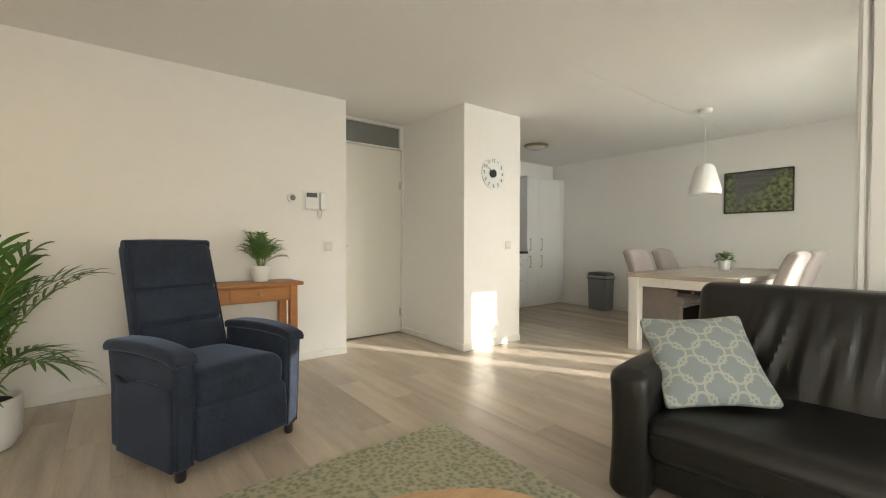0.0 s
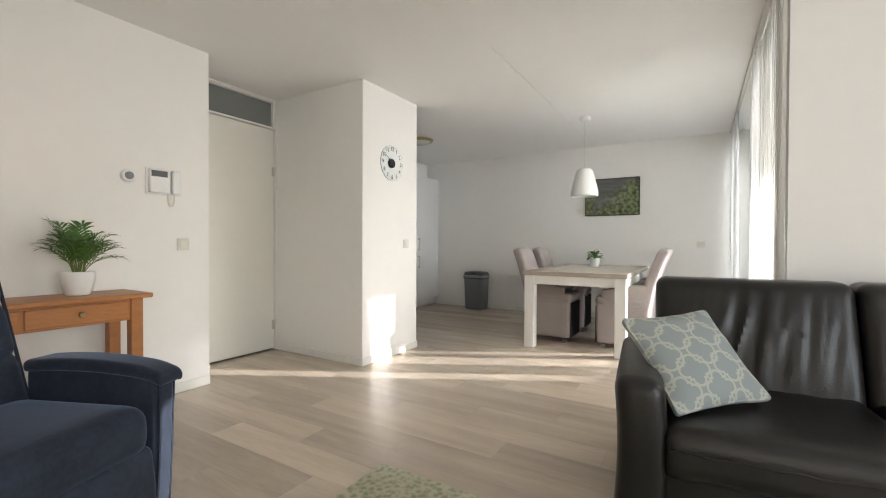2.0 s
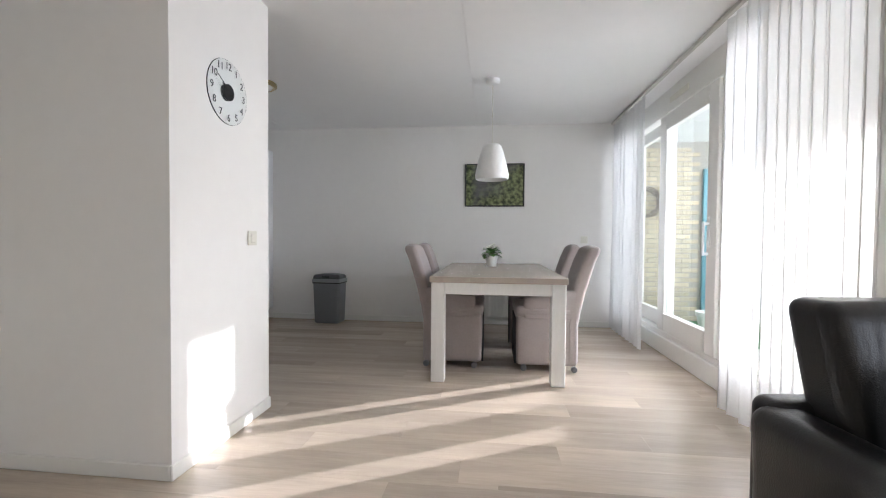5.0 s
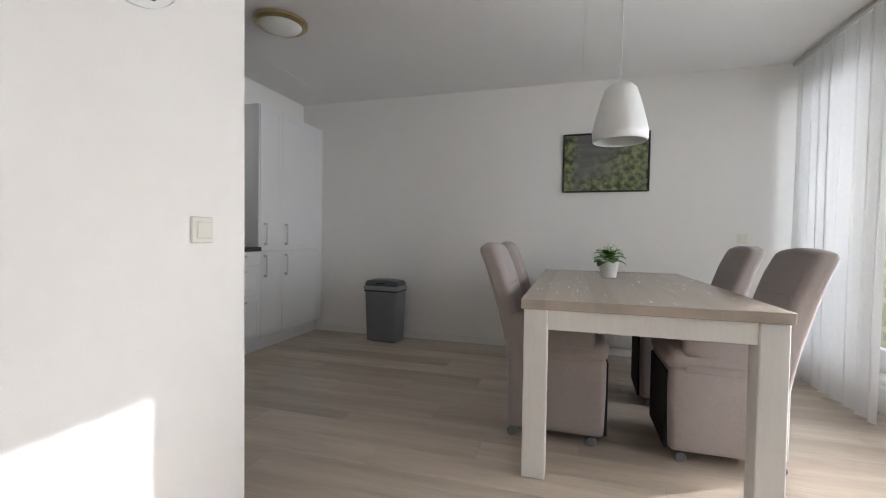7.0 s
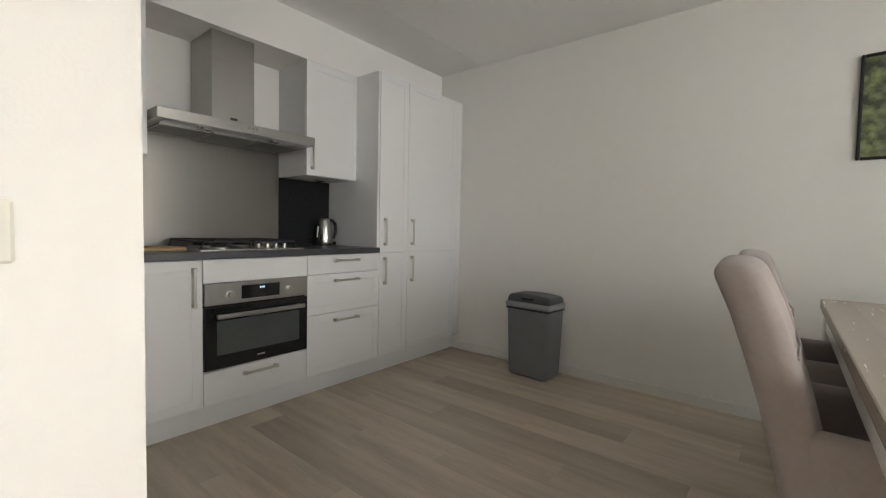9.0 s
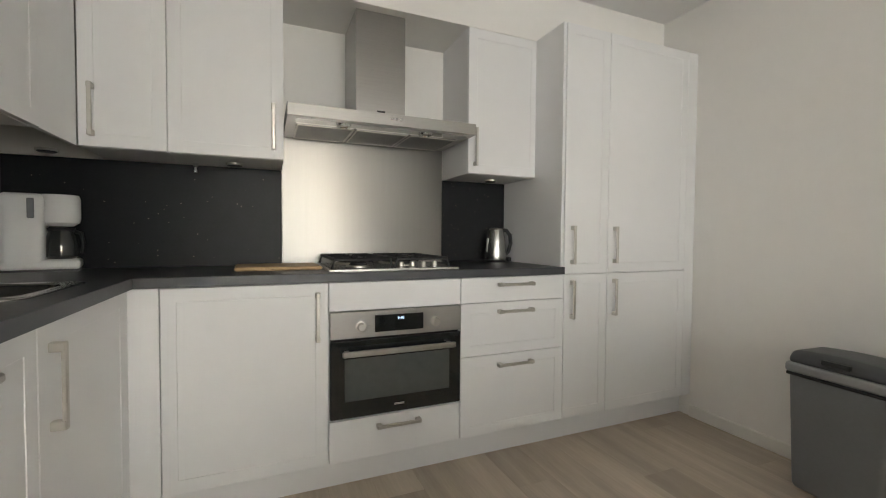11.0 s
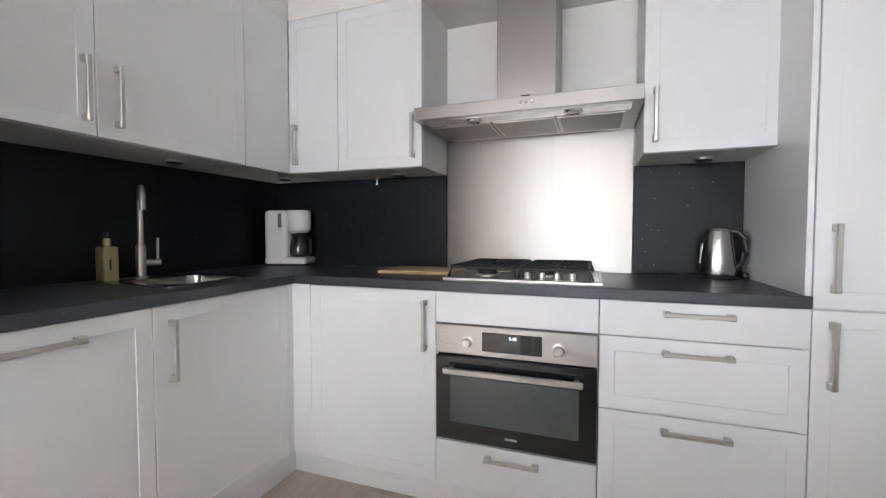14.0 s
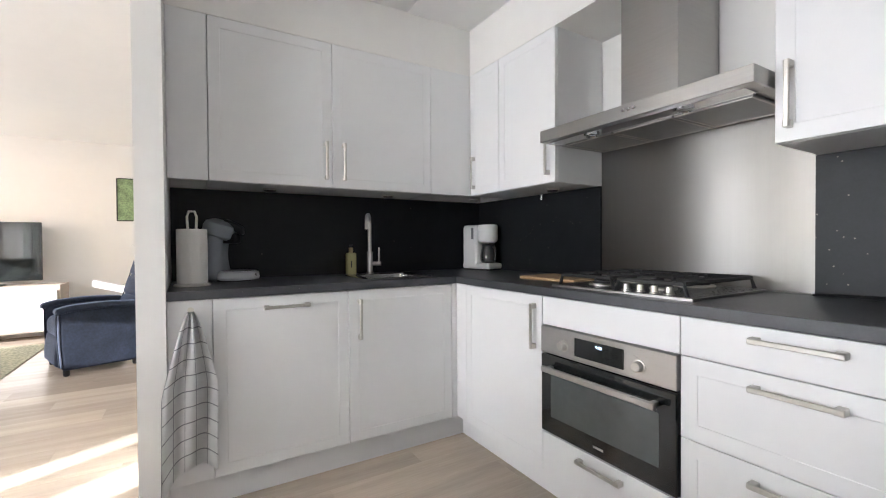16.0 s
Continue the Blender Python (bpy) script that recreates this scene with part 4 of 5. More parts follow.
for x in (0.1, W - 0.1):
    for y in (0.08, 0.76):
        part("foot", B(x - 0.02, x + 0.02, y - 0.02, y + 0.02, 0, 0.11, bevel=0.004), M_SATIN, sofa)

REC = pose(0.308, 2.755, 0, 0, 0, 20.5)
rec = thing("recliner_chair", REC, "dark blue microfibre recliner armchair with piped arms", "armchair")


def recback(p):
    t = max(0, p.z - 0.40)
    seam = sum(math.exp(-((p.z - q) / 0.016) ** 2) for q in (0.63, 0.82))
    frontness = 1 if p.y < 0.24 else 0
    return Vector((p.x * (1 - 0.06 * t), p.y + 0.30 * t + 0.026 * seam * frontness - 0.015 * frontness * math.cos(p.x * 5), p.z))


part("backrest", R(-0.245, 0.245, 0.16, 0.30, 0.38, 1.09, 0.05, 40, recback), M_SUEDE, rec)
part("headrest_roll", tube(bmesh.new(), [(x, 0.405 + 0.0, 1.075) for x in (-0.235, -0.1, 0.1, 0.235)], [0.03, 0.034, 0.034, 0.03], 10), M_SUEDE, rec)
part("seat", R(-0.25, 0.25, -0.36, 0.22, 0.28, 0.475, 0.07, 8, lambda p: Vector((p.x, p.y, p.z + 0.02 * math.cos(p.x * 5) - 0.02 * (p.y + 0.36)))), M_SUEDE, rec)
part("foot_panel", R(-0.25, 0.25, -0.365, -0.28, 0.07, 0.33, 0.03, 6, lambda p: Vector((p.x, p.y - 0.012 * math.sin(p.z * 12), p.z))), M_SUEDE, rec)


def arm_half(y):
    """Outer half width of the chair, a little narrower at the front."""
    return 0.366 - 0.036 * (0.24 - y) / 0.59


for s in (-1, 1):
    def armw(p, s=s):
        k = max(0, p.z - 0.30) / 0.27
        u = (abs(p.x) - 0.25) / 0.122
        lean = 0.022 * (p.z - 0.3) * max(0, min(1, (0.1 - p.y) / 0.4))
        return Vector((s * (0.25 + u * (arm_half(p.y) - 0.25) + u * 0.012 * k * k), p.y - 0.03 * math.sin(max(0, p.z - 0.05) * 5.2) * max(0, -p.y) - lean, p.z + 0.003 * noise.noise(p * 9)))
    x0, x1 = sorted((s * 0.25, s * 0.372))
    part("arm", R(x0, x1, -0.35, 0.24, 0.05, 0.575, 0.03, 14, armw), M_SUEDE, rec)

    def padw(p, s=s):
        u = (abs(p.x) - 0.245) / 0.16
        lip = max(0, u - 0.75) / 0.25
        w = arm_half(p.y) + 0.026 - 0.245
        return Vector((s * (0.245 + u * w), p.y, p.z + 0.05 * math.cos((p.y + 0.06) * 3.0) - 0.035 - 0.012 * lip * lip - 0.014 * max(0, (-0.30 - p.y) / 0.08)))
    x0, x1 = sorted((s * 0.245, s * 0.405))
    part("arm_pad", R(x0, x1, -0.385, 0.25, 0.555, 0.605, 0.022, 14, padw), M_SUEDE, rec)
    pts = [(s * (0.262 + 0.0 * z), -0.352 - 0.03 * math.sin((z - 0.05) * 5.2) * 0.35 - 0.022 * (z - 0.3), z) for z in (0.07, 0.16, 0.25, 0.34, 0.43, 0.52, 0.56)]
    part("piping", tube(bmesh.new(), pts, 0.006, 6), M_PIPING, rec, "piped edge of the arm")
    pts = [(s * (arm_half(-0.345) - 0.004 + 0.012 * max(0, (z - 0.30) / 0.27) ** 2), -0.343 - 0.03 * math.sin((z - 0.05) * 5.2) * 0.35 - 0.022 * (z - 0.3), z) for z in (0.07, 0.16, 0.25, 0.34, 0.43, 0.52, 0.56)]
    part("piping", tube(bmesh.new(), pts, 0.005, 6), M_PIPING, rec, "piped edge of the arm")
    pts = [(s * (0.231 - 0.0147 * (z - 0.4)), 0.170 + 0.30 * (z - 0.4), z) for z in (0.42, 0.55, 0.7, 0.85, 1.0, 1.05)]
    part("piping", tube(bmesh.new(), pts, 0.006, 6), M_PIPING, rec, "piped edge of the backrest")
    for y in (-0.31, 0.19):
        part("foot", lathe(bmesh.new(), [(0.018, 0), (0.024, 0.01), (0.024, 0.08)], 14, (s * 0.295, y, 0)), M_BLACKPL, rec)


def pocketw(p):
    return Vector((p.x - arm_half(p.y) + 0.372 - 0.012 * max(0, (p.z - 0.30) / 0.27) ** 2, p.y, p.z - 0.028 * math.exp(-((p.y - 0.05) / 0.07) ** 2) * max(0, (p.z - 0.3) / 0.14) ** 2))


def side_warp(p):
    q = pocketw(p)
    return Vector((-(arm_half(p.y) + (-p.x - 0.372)) - 0.012 * max(0, (p.z - 0.30) / 0.27) ** 2, q.y, q.z))


part("side_pocket", R(-0.386, -0.368, -0.325, 0.145, 0.055, 0.44, 0.006, 14, side_warp), M_SUEDE, rec, "side pocket for the remote control")
# the shade inside the pocket's mouth, laid on as a black tube
pts = [(-(arm_half(y) + 0.012 + 0.012 * (0.13 / 0.27) ** 2), y, 0.443 - 0.030 * math.exp(-((y - 0.05) / 0.07) ** 2)) for y in (0.14, 0.12, 0.10, 0.08, 0.05, 0.02, -0.01, -0.05)]
part("pocket_opening", tube(bmesh.new(), pts, [0.003, 0.006, 0.008, 0.009, 0.009, 0.008, 0.006, 0.003], 6), M_BLACKPL, rec, "black strip for the shade in the side pocket's opening")

rug_m = bpy.data.materials.new("sage_rug")
rug_m.use_nodes = True
n, l = rug_m.node_tree.nodes, rug_m.node_tree.links
co, v1, n1, r1 = n.new("ShaderNodeTexCoord"), n.new("ShaderNodeTexVoronoi"), n.new("ShaderNodeTexNoise"), n.new("ShaderNodeValToRGB")
v1.inputs["Scale"].default_value, n1.inputs["Scale"].default_value, n1.inputs["Detail"].default_value = 36, 55, 7
add = n.new("ShaderNodeMath")
add.operation = "MULTIPLY"
l.new(co.outputs["Object"], v1.inputs["Vector"])
l.new(co.outputs["Object"], n1.inputs["Vector"])
l.new(v1.outputs[0], add.inputs[0])
l.new(n1.outputs[0], add.inputs[1])
r1.color_ramp.elements[0].color, r1.color_ramp.elements[1].color = (0.25, 0.27, 0.19, 1), (0.47, 0.44, 0.31, 1)
r1.color_ramp.elements[0].position, r1.color_ramp.elements[1].position = 0.10, 0.34
l.new(add.outputs[0], r1.inputs[0])
l.new(r1.outputs[0], n["Principled BSDF"].inputs["Base Color"])
n["Principled BSDF"].inputs["Roughness"].default_value = 1.0
bp = n.new("ShaderNodeBump")
bp.inputs["Strength"].default_value, bp.inputs["Distance"].default_value = 0.5, 0.004
n4 = n.new("ShaderNodeTexNoise")
n4.inputs["Scale"].default_value = 300
l.new(co.outputs["Object"], n4.inputs["Vector"])
l.new(n4.outputs[0], bp.inputs["Height"])
l.new(bp.outputs[0], n["Principled BSDF"].inputs["Normal"])
solid("rug", B(-1.0, 1.475, 0.25, 2.115, 0.0, 0.010, bevel=0.004), rug_m, "sage green patterned woven rug on the floor", "rug")

con = thing("console_table", pose(0.58, 3.73, 0), "honey pine console table with two drawers", "table")
part("tabletop", B(-0.56, 0.56, -0.17, 0.20, 0.742, 0.768, bevel=0.005), M_PINE, con)
part("body", B(-0.50, 0.50, -0.135, 0.18, 0.62, 0.742, bevel=0.002), M_PINE, con)
for x in (-0.485, 0.485):
    for y in (-0.12, 0.165):
        part("leg", B(x - 0.03, x + 0.03, y - 0.03, y + 0.03, 0, 0.742, bevel=0.003), M_PINE, con)
for x0, x1 in ((-0.44, -0.01), (0.01, 0.44)):
    d = part("drawer", B(x0, x1, -0.15, -0.13, 0.635, 0.73, bevel=0.003), M_PINE, con)
    part("knob", lathe(bmesh.new(), [(0.008, 0), (0.007, 0.012), (0.015, 0.02), (0.012, 0.028)], 14, m=pose((x0 + x1) / 2, -0.15, 0.685, 90, 0, 0)), M_BRASS, d, "small round brass knob")

ct = thing("coffee_table", pose(0.42, 0.72, 0), "low coffee table with a light round wooden slab top", "table")


def slabw(p):
    a = math.atan2(p.y, p.x)
    return 1 + 0.03 * math.sin(3 * a + 0.5) + 0.02 * math.sin(5 * a)


bm = lathe(bmesh.new(), [(0.34, 0.375), (0.375, 0.385), (0.38, 0.41), (0.37, 0.42)], 60)
for v in bm.verts:
    k = slabw(v.co)
    v.co.x, v.co.y = v.co.x * k, v.co.y * k
part("tabletop", bm, M_SLAB, ct)
for a in (0.4, 2.5, 4.6):
    part("leg", tube(bmesh.new(), [(0.18 * math.cos(a), 0.18 * math.sin(a), 0.38), (0.26 * math.cos(a), 0.26 * math.sin(a), 0.01)], [0.022, 0.015], 10), M_BLACKPL, ct)

tvc = thing("tv_cabinet", pose(-1.42, 1.36, 0), "low white TV cabinet with an oak carcass", "cabinet")
part("body", B(-0.22, 0.20, -0.80, 0.80, 0.11, 0.66, bevel=0.003), M_TABLETOP, tvc)
for y0, y1 in ((-0.78, -0.265), (-0.26, 0.26), (0.265, 0.77)):
    part("door", B(0.20, 0.22, y0, y1, 0.13, 0.60, bevel=0.002), M_CAB, tvc, "glossy white door")
for y in (-0.7, 0.7):
    for x in (-0.18, 0.16):
        part("leg", B(x - 0.025, x + 0.025, y - 0.03, y + 0.03, 0, 0.11), M_CAB, tvc)
tv = thing("television", pose(-1.44, 1.36, 0.66), "black flat screen television on the white cabinet", "television")
part("screen", B(0.0, 0.03, -0.60, 0.60, 0.05, 0.75, bevel=0.005), M_OVENGLASS, tv)
part("stand", B(-0.08, 0.12, -0.25, 0.25, 0, 0.012, bevel=0.004), M_BLACKPL, tv)
part("neck", B(-0.01, 0.02, -0.05, 0.05, 0.01, 0.08), M_BLACKPL, tv)
pw = thing("framed_picture", pose(-1.65, 2.86, 1.74, 0, 0, -90), "narrow black framed green landscape photo", "picture")
part("frame", leaf_frame(-0.20, 0.20, -0.29, 0.29, 0.0, 0.02, 0.014, 0.014), M_BLACKPL, pw)
part("print", B(-0.187, 0.187, 0.006, 0.012, -0.277, 0.277), mat("meadow_print", (0.24, 0.34, 0.17), 0.3, var=0.7, scale=7), pw, "pale green landscape photo")


def curtain(name, x0, x1, y, pitch, amp, seed, label, cloth):
    bm = bmesh.new()
    nx, zs = int((x1 - x0) / pitch * 10), (0.015, 0.3, 0.7, 1.2, 1.7, 2.1, 2.3, 2.40, 2.43)
    rows = []
    for z in zs:
        row = []
        for i in range(nx + 1):
            u = i / nx
            x = x0 + (x1 - x0) * u
            ph = 2 * math.pi * (x - x0) / pitch + 2.2 * noise.noise(Vector((x * 5, seed, z * 0.3)))
            a = amp * (1.0 if z < 2.3 else 0.7) * (0.8 + 0.5 * noise.noise(Vector((x * 3, seed + 5, z * 0.4))))
            row.append(bm.verts.new((x + 0.012 * math.sin(2 * ph), y + a * math.sin(ph), z)))
        rows.append(row)
    for a, b in zip(rows, rows[1:]):
        for i in range(nx):
            bm.faces.new((a[i], a[i + 1], b[i + 1], b[i]))
    me = finish(name, bm, cloth, 180)
    return tagged(new(name, me), label, "curtain", "sheer curtains")


curtain("curtain", 5.20, 6.22, 0.50, 0.125, 0.028, 1.0, "far white sheer voile curtain hanging in folds", M_SHEER)
curtain("curtain", 3.44, 3.86, 0.49, 0.11, 0.026, 7.0, "drawn white sheer voile curtain lit by the sun", M_SHEER)
curtain("curtain", 2.56, 3.47, 0.475, 0.085, 0.019, 9.0, "white voile curtain bunched in thick folds by the corner", M_BUNCHED)
solid("curtain_rail", B(2.66, 6.29, 0.485, 0.515, 2.445, 2.474, bevel=0.003), M_SATIN, "slim ceiling curtain rail above the window", "curtain rail")

# ---- wall fittings ----
clock = thing("wall_clock", pose(3.045, 3.312, 1.81, 90, 0, 0), "round glass wall clock with black numerals", "clock")
part("dial", lathe(bmesh.new(), [(0.163, 0.012), (0.165, 0.014), (0.165, 0.017), (0.163, 0.019)], 64), M_PANE, clock, "clear glass dial").visible_shadow = False
part("hub", lathe(bmesh.new(), [(0.042, 0.0), (0.042, 0.024), (0.040, 0.026)], 32), M_BLACKPL, clock, "black centre disc")
for i in range(1, 13):
    a = math.radians(90 - 30 * i)
    d = new("numeral", text_mesh(str(i), 0.052))
    d.data.materials.append(M_BLACKPL)
    d.parent, d.matrix_basis = clock, pose(0.132 * math.cos(a), 0.132 * math.sin(a), 0.0205)
for nm, ln, ang, w in (("minute_pointer", 0.115, 148, 0.004), ("hour_pointer", 0.07, 155, 0.006)):
    bm = bmesh.new()
    box(bm, -0.03, ln, -w / 2, w / 2, 0.029, 0.031)
    part(nm, bm, M_BLACKPL, clock, m=pose(0, 0, 0, 0, 0, ang))

icom = thing("intercom", pose(1.395, 3.98, 1.475), "white door intercom with handset on the wall", "intercom")
part("plate", B(-0.115, 0.115, -0.008, 0, -0.09, 0.09, bevel=0.003), M_WHITEPL, icom)
part("body", B(-0.10, 0.03, -0.035, -0.008, -0.08, 0.08, bevel=0.006), M_WHITEPL, icom)
part("handset", R(0.04, 0.095, -0.045, -0.008, -0.082, 0.082, 0.012, 4), M_WHITEPL, icom)
part("display", B(-0.09, 0.01, -0.0365, -0.035, 0.03, 0.07), M_LIDPL, icom, "small grey display")
part("cord", tube(bmesh.new(), [(0.02, -0.02, -0.085), (0.022, -0.02, -0.14), (0.035, -0.02, -0.165), (0.05, -0.02, -0.16), (0.06, -0.02, -0.13), (0.06, -0.02, -0.085)], 0.005, 8), M_CREAMPL, icom, "curled cream cord")
th = thing("thermostat", pose(1.18, 3.98, 1.49, 90, 0, 0), "round white thermostat on the wall", "thermostat")
part("ring", lathe(bmesh.new(), [(0.042, 0), (0.042, 0.02), (0.036, 0.028), (0.026, 0.03)], 32), M_WHITEPL, th)
part("dial", lathe(bmesh.new(), [(0.025, 0.028), (0.025, 0.034), (0.022, 0.036)], 28), M_GREYPL, th, "grey centre")


def wall_switch(name, m, label, socket=False):
    sw = thing(name, m, label, "socket" if socket else "switch")
    part("plate", B(-0.042, 0.042, -0.01, 0, -0.042, 0.042, bevel=0.004), M_CREAMPL, sw)
    if socket:
        part("well", lathe(bmesh.new(), [(0.021, 0.0101), (0.021, 0.011), (0.018, 0.0105)], 24, m=pose(0, 0, 0, 90, 0, 0)), M_CREAMPL, sw)
    else:
        part("rocker", B(-0.027, 0.027, -0.016, -0.01, -0.027, 0.027, bevel=0.003, m=pose(0, 0, 0, 3, 0, 0)), M_CREAMPL, sw)
    return sw


wall_switch("light_switch", pose(1.52, 3.98, 1.05), "cream light switch beside the inner door")
wall_switch("light_switch", pose(3.285, 3.312, 1.06), "cream light switch under the wall clock")
wall_switch("light_switch", pose(6.30, 0.81, 1.065, 0, 0, -90), "cream switch on the wall behind the table")

cl = thing("ceiling_lamp", pose(4.645, 4.065, 2.475), "round opal ceiling lamp with a brass rim", "lamp")
part("rim", lathe(bmesh.new(), [(0.13, 0), (0.172, -0.012), (0.172, -0.03), (0.15, -0.045), (0.135, -0.04)], 40), M_BRASS, cl, "aged brass rim")
part("bowl", lathe(bmesh.new(), [(0.138, -0.036), (0.12, -0.055), (0.08, -0.07), (0.04, -0.077), (0.0, -0.079)], 40), M_OPAL, cl, "opal glass bowl")


def spot(x, y):
    s = thing("cabinet_spotlight", pose(x, y, 1.425), "small round steel spotlight under a wall cabinet", "lamp", "under-cabinet spotlights")
    part("ring", lathe(bmesh.new(), [(0.037, 0), (0.037, -0.007), (0.034, -0.010), (0.031, -0.009)], 24), M_SATIN, s)
    part("lens", lathe(bmesh.new(), [(0.031, -0.006), (0.031, -0.0115), (0.026, -0.0145), (0.0, -0.015)], 24), M_BLACKPL, s)
    return s


s0 = spot(3.77, 5.24)
for x, y in ((5.13, 5.235), (3.11, 5.17), (3.07, 4.55), (3.055, 3.87)):
    copy_thing(s0, pose(x, y, 1.425))
sw = thing("rotary_switch", pose(3.60, 5.32, 1.425), "tiny steel rotary switch under a wall cabinet", "switch")
part("body", lathe(bmesh.new(), [(0.012, 0), (0.012, -0.014), (0.006, -0.016), (0.006, -0.03), (0.009, -0.032), (0.009, -0.042)], 14), M_CHROME, sw)

# ---- things on the worktop ----
kettle = thing("kettle", pose(5.195, 5.275, 0.937, 0, 0, -12) @ Matrix.Diagonal((0.80, 0.80, 0.85, 1)), "brushed steel electric kettle with black handle", "kettle")
part("base", lathe(bmesh.new(), [(0.082, 0), (0.084, 0.008), (0.08, 0.018)], 32), M_BLACKPL, kettle)
part("body", lathe(bmesh.new(), [(0.080, 0.02), (0.081, 0.03), (0.078, 0.09), (0.070, 0.16), (0.062, 0.215), (0.058, 0.228), (0.05, 0.232)], 36), M_SINK, kettle)
part("lid", lathe(bmesh.new(), [(0.052, 0.228), (0.05, 0.236), (0.02, 0.242), (0.0, 0.243)], 28), M_SATIN, kettle)
part("handle", tube(bmesh.new(), [(0.04, 0, 0.232), (0.085, 0, 0.225), (0.115, 0, 0.19), (0.118, 0, 0.13), (0.10, 0, 0.07), (0.078, 0, 0.05)], [0.013, 0.014, 0.015, 0.015, 0.013, 0.011], 10), M_BLACKPL, kettle)
part("gauge", R(-0.012, 0.012, -0.081, -0.07, 0.07, 0.17, 0.006, 3, lambda p: Vector((p.x, p.y + 0.07 * (p.z - 0.07), p.z))), M_OPAL, kettle, "clear water gauge", m=pose(0, 0, 0, 0, 0, -75))
solid("appliance_cable", tube(tube(bmesh.new(), [(5.17, 5.30, 0.942), (5.10, 5.34, 0.942), (5.0, 5.345, 0.942), (4.93, 5.33, 0.942), (4.90, 5.31, 0.942)], 0.004, 6), [(5.17, 5.31, 0.948), (5.08, 5.352, 0.946), (4.97, 5.355, 0.943), (4.91, 5.335, 0.942)], 0.004, 6), M_BLACKPL, "black power cord lying behind the kettle", "cord")
solid("power_plug", R(5.285, 5.307, 5.27, 5.34, 0.938, 0.965, 0.008, 3), M_BLACKPL, "black plug and cord beside the kettle", "plug")

cm = thing("coffee_maker", pose(3.05, 5.275, 0.937, 0, 0, 14), "white filter coffee maker with glass jug", "coffee maker")
part("body", R(-0.12, 0.015, -0.075, 0.075, 0.008, 0.315, 0.025, 5), M_WHITEPL, cm)
part("base", R(-0.12, 0.125, -0.075, 0.075, 0.008, 0.048, 0.015, 4), M_WHITEPL, cm)
part("filter_holder", lathe(bmesh.new(), [(0.045, 0.185), (0.066, 0.20), (0.07, 0.22), (0.07, 0.30), (0.064, 0.315), (0.0, 0.316)], 28, (0.055, 0, 0)), M_WHITEPL, cm)
part("gauge", B(-0.035, -0.012, -0.0775, -0.072, 0.215, 0.295, bevel=0.003), M_GREYPL, cm, "grey water gauge")
part("foot", B(-0.115, 0.12, -0.07, 0.07, 0, 0.009), M_BLACKPL, cm)
M_JUG = mat("smoked_glass", (0.03, 0.032, 0.033), 0.05, var=0.05, scale=5, coat=0.8)
jug = part("jug", lathe(bmesh.new(), [(0.045, 0.049), (0.056, 0.06), (0.058, 0.10), (0.05, 0.14), (0.042, 0.165)], 28, (0.06, 0, 0)), M_JUG, cm, "smoked glass jug")
part("handle", tube(bmesh.new(), [(0.10, 0.0, 0.165), (0.125, -0.012, 0.155), (0.132, -0.015, 0.11), (0.128, -0.012, 0.07)], 0.008, 8), M_BLACKPL, jug)
part("lid", lathe(bmesh.new(), [(0.045, 0.165), (0.047, 0.178), (0.0, 0.182)], 24, (0.06, 0, 0)), M_BLACKPL, jug)

M_SENSEO = mat("grey_blue_plastic", (0.28, 0.305, 0.33), 0.35, var=0.03, scale=8)
M_GREYLIGHT = mat("light_grey_plastic", (0.55, 0.57, 0.58), 0.35, var=0.02, scale=8)
se = thing("coffee_pod_machine", pose(2.985, 3.675, 0.937, 0, 0, 62), "grey curved coffee pod machine on the worktop", "coffee machine")


def bend(p):
    k = p.z / 0.3
    return Vector((p.x + 0.015 * k * k - 0.03 * math.sin(math.pi * k), p.y * (1 - 0.05 * k), p.z))


part("body", R(-0.105, 0.0, -0.085, 0.085, 0.0, 0.265, 0.05, 8, bend), M_SENSEO, se)
part("base", lathe(bmesh.new(), [(0.098, 0.006), (0.105, 0.02), (0.10, 0.045), (0.085, 0.052), (0.0, 0.052)], 36, (0.045, 0, 0)), M_GREYLIGHT, se, "light grey base")
part("drip_grid", lathe(bmesh.new(), [(0.076, 0.052), (0.075, 0.055), (0.0, 0.055)], 32, (0.045, 0, 0)), M_BLACKPL, se, "black drip tray")
part("head", lathe(bmesh.new(), [(0.066, 0.25), (0.082, 0.265), (0.085, 0.30), (0.076, 0.325), (0.046, 0.342), (0.0, 0.346)], 36, m=pose(-0.135, 0, -0.01, 0, 18, 0)), M_SENSEO, se)
part("lever", R(-0.02, 0.075, -0.022, 0.022, 0.285, 0.33, 0.012, 4, lambda p: Vector((p.x, p.y, p.z - 0.5 * (p.x + 0.02)))), M_BLACKPL, se, "black locking lever")
part("spout", R(-0.03, 0.05, -0.03, 0.03, 0.195, 0.25, 0.012, 4), M_BLACKPL, se)
for y in (-0.02, 0.02):
    part("button", lathe(bmesh.new(), [(0.008, 0), (0.008, 0.004)], 12, m=pose(0.142, y, 0.032, 0, 80, 0)), M_BLACKPL, se)
part("foot", lathe(bmesh.new(), [(0.09, 0), (0.09, 0.008)], 28, (0.03, 0, 0)), M_BLACKPL, se)

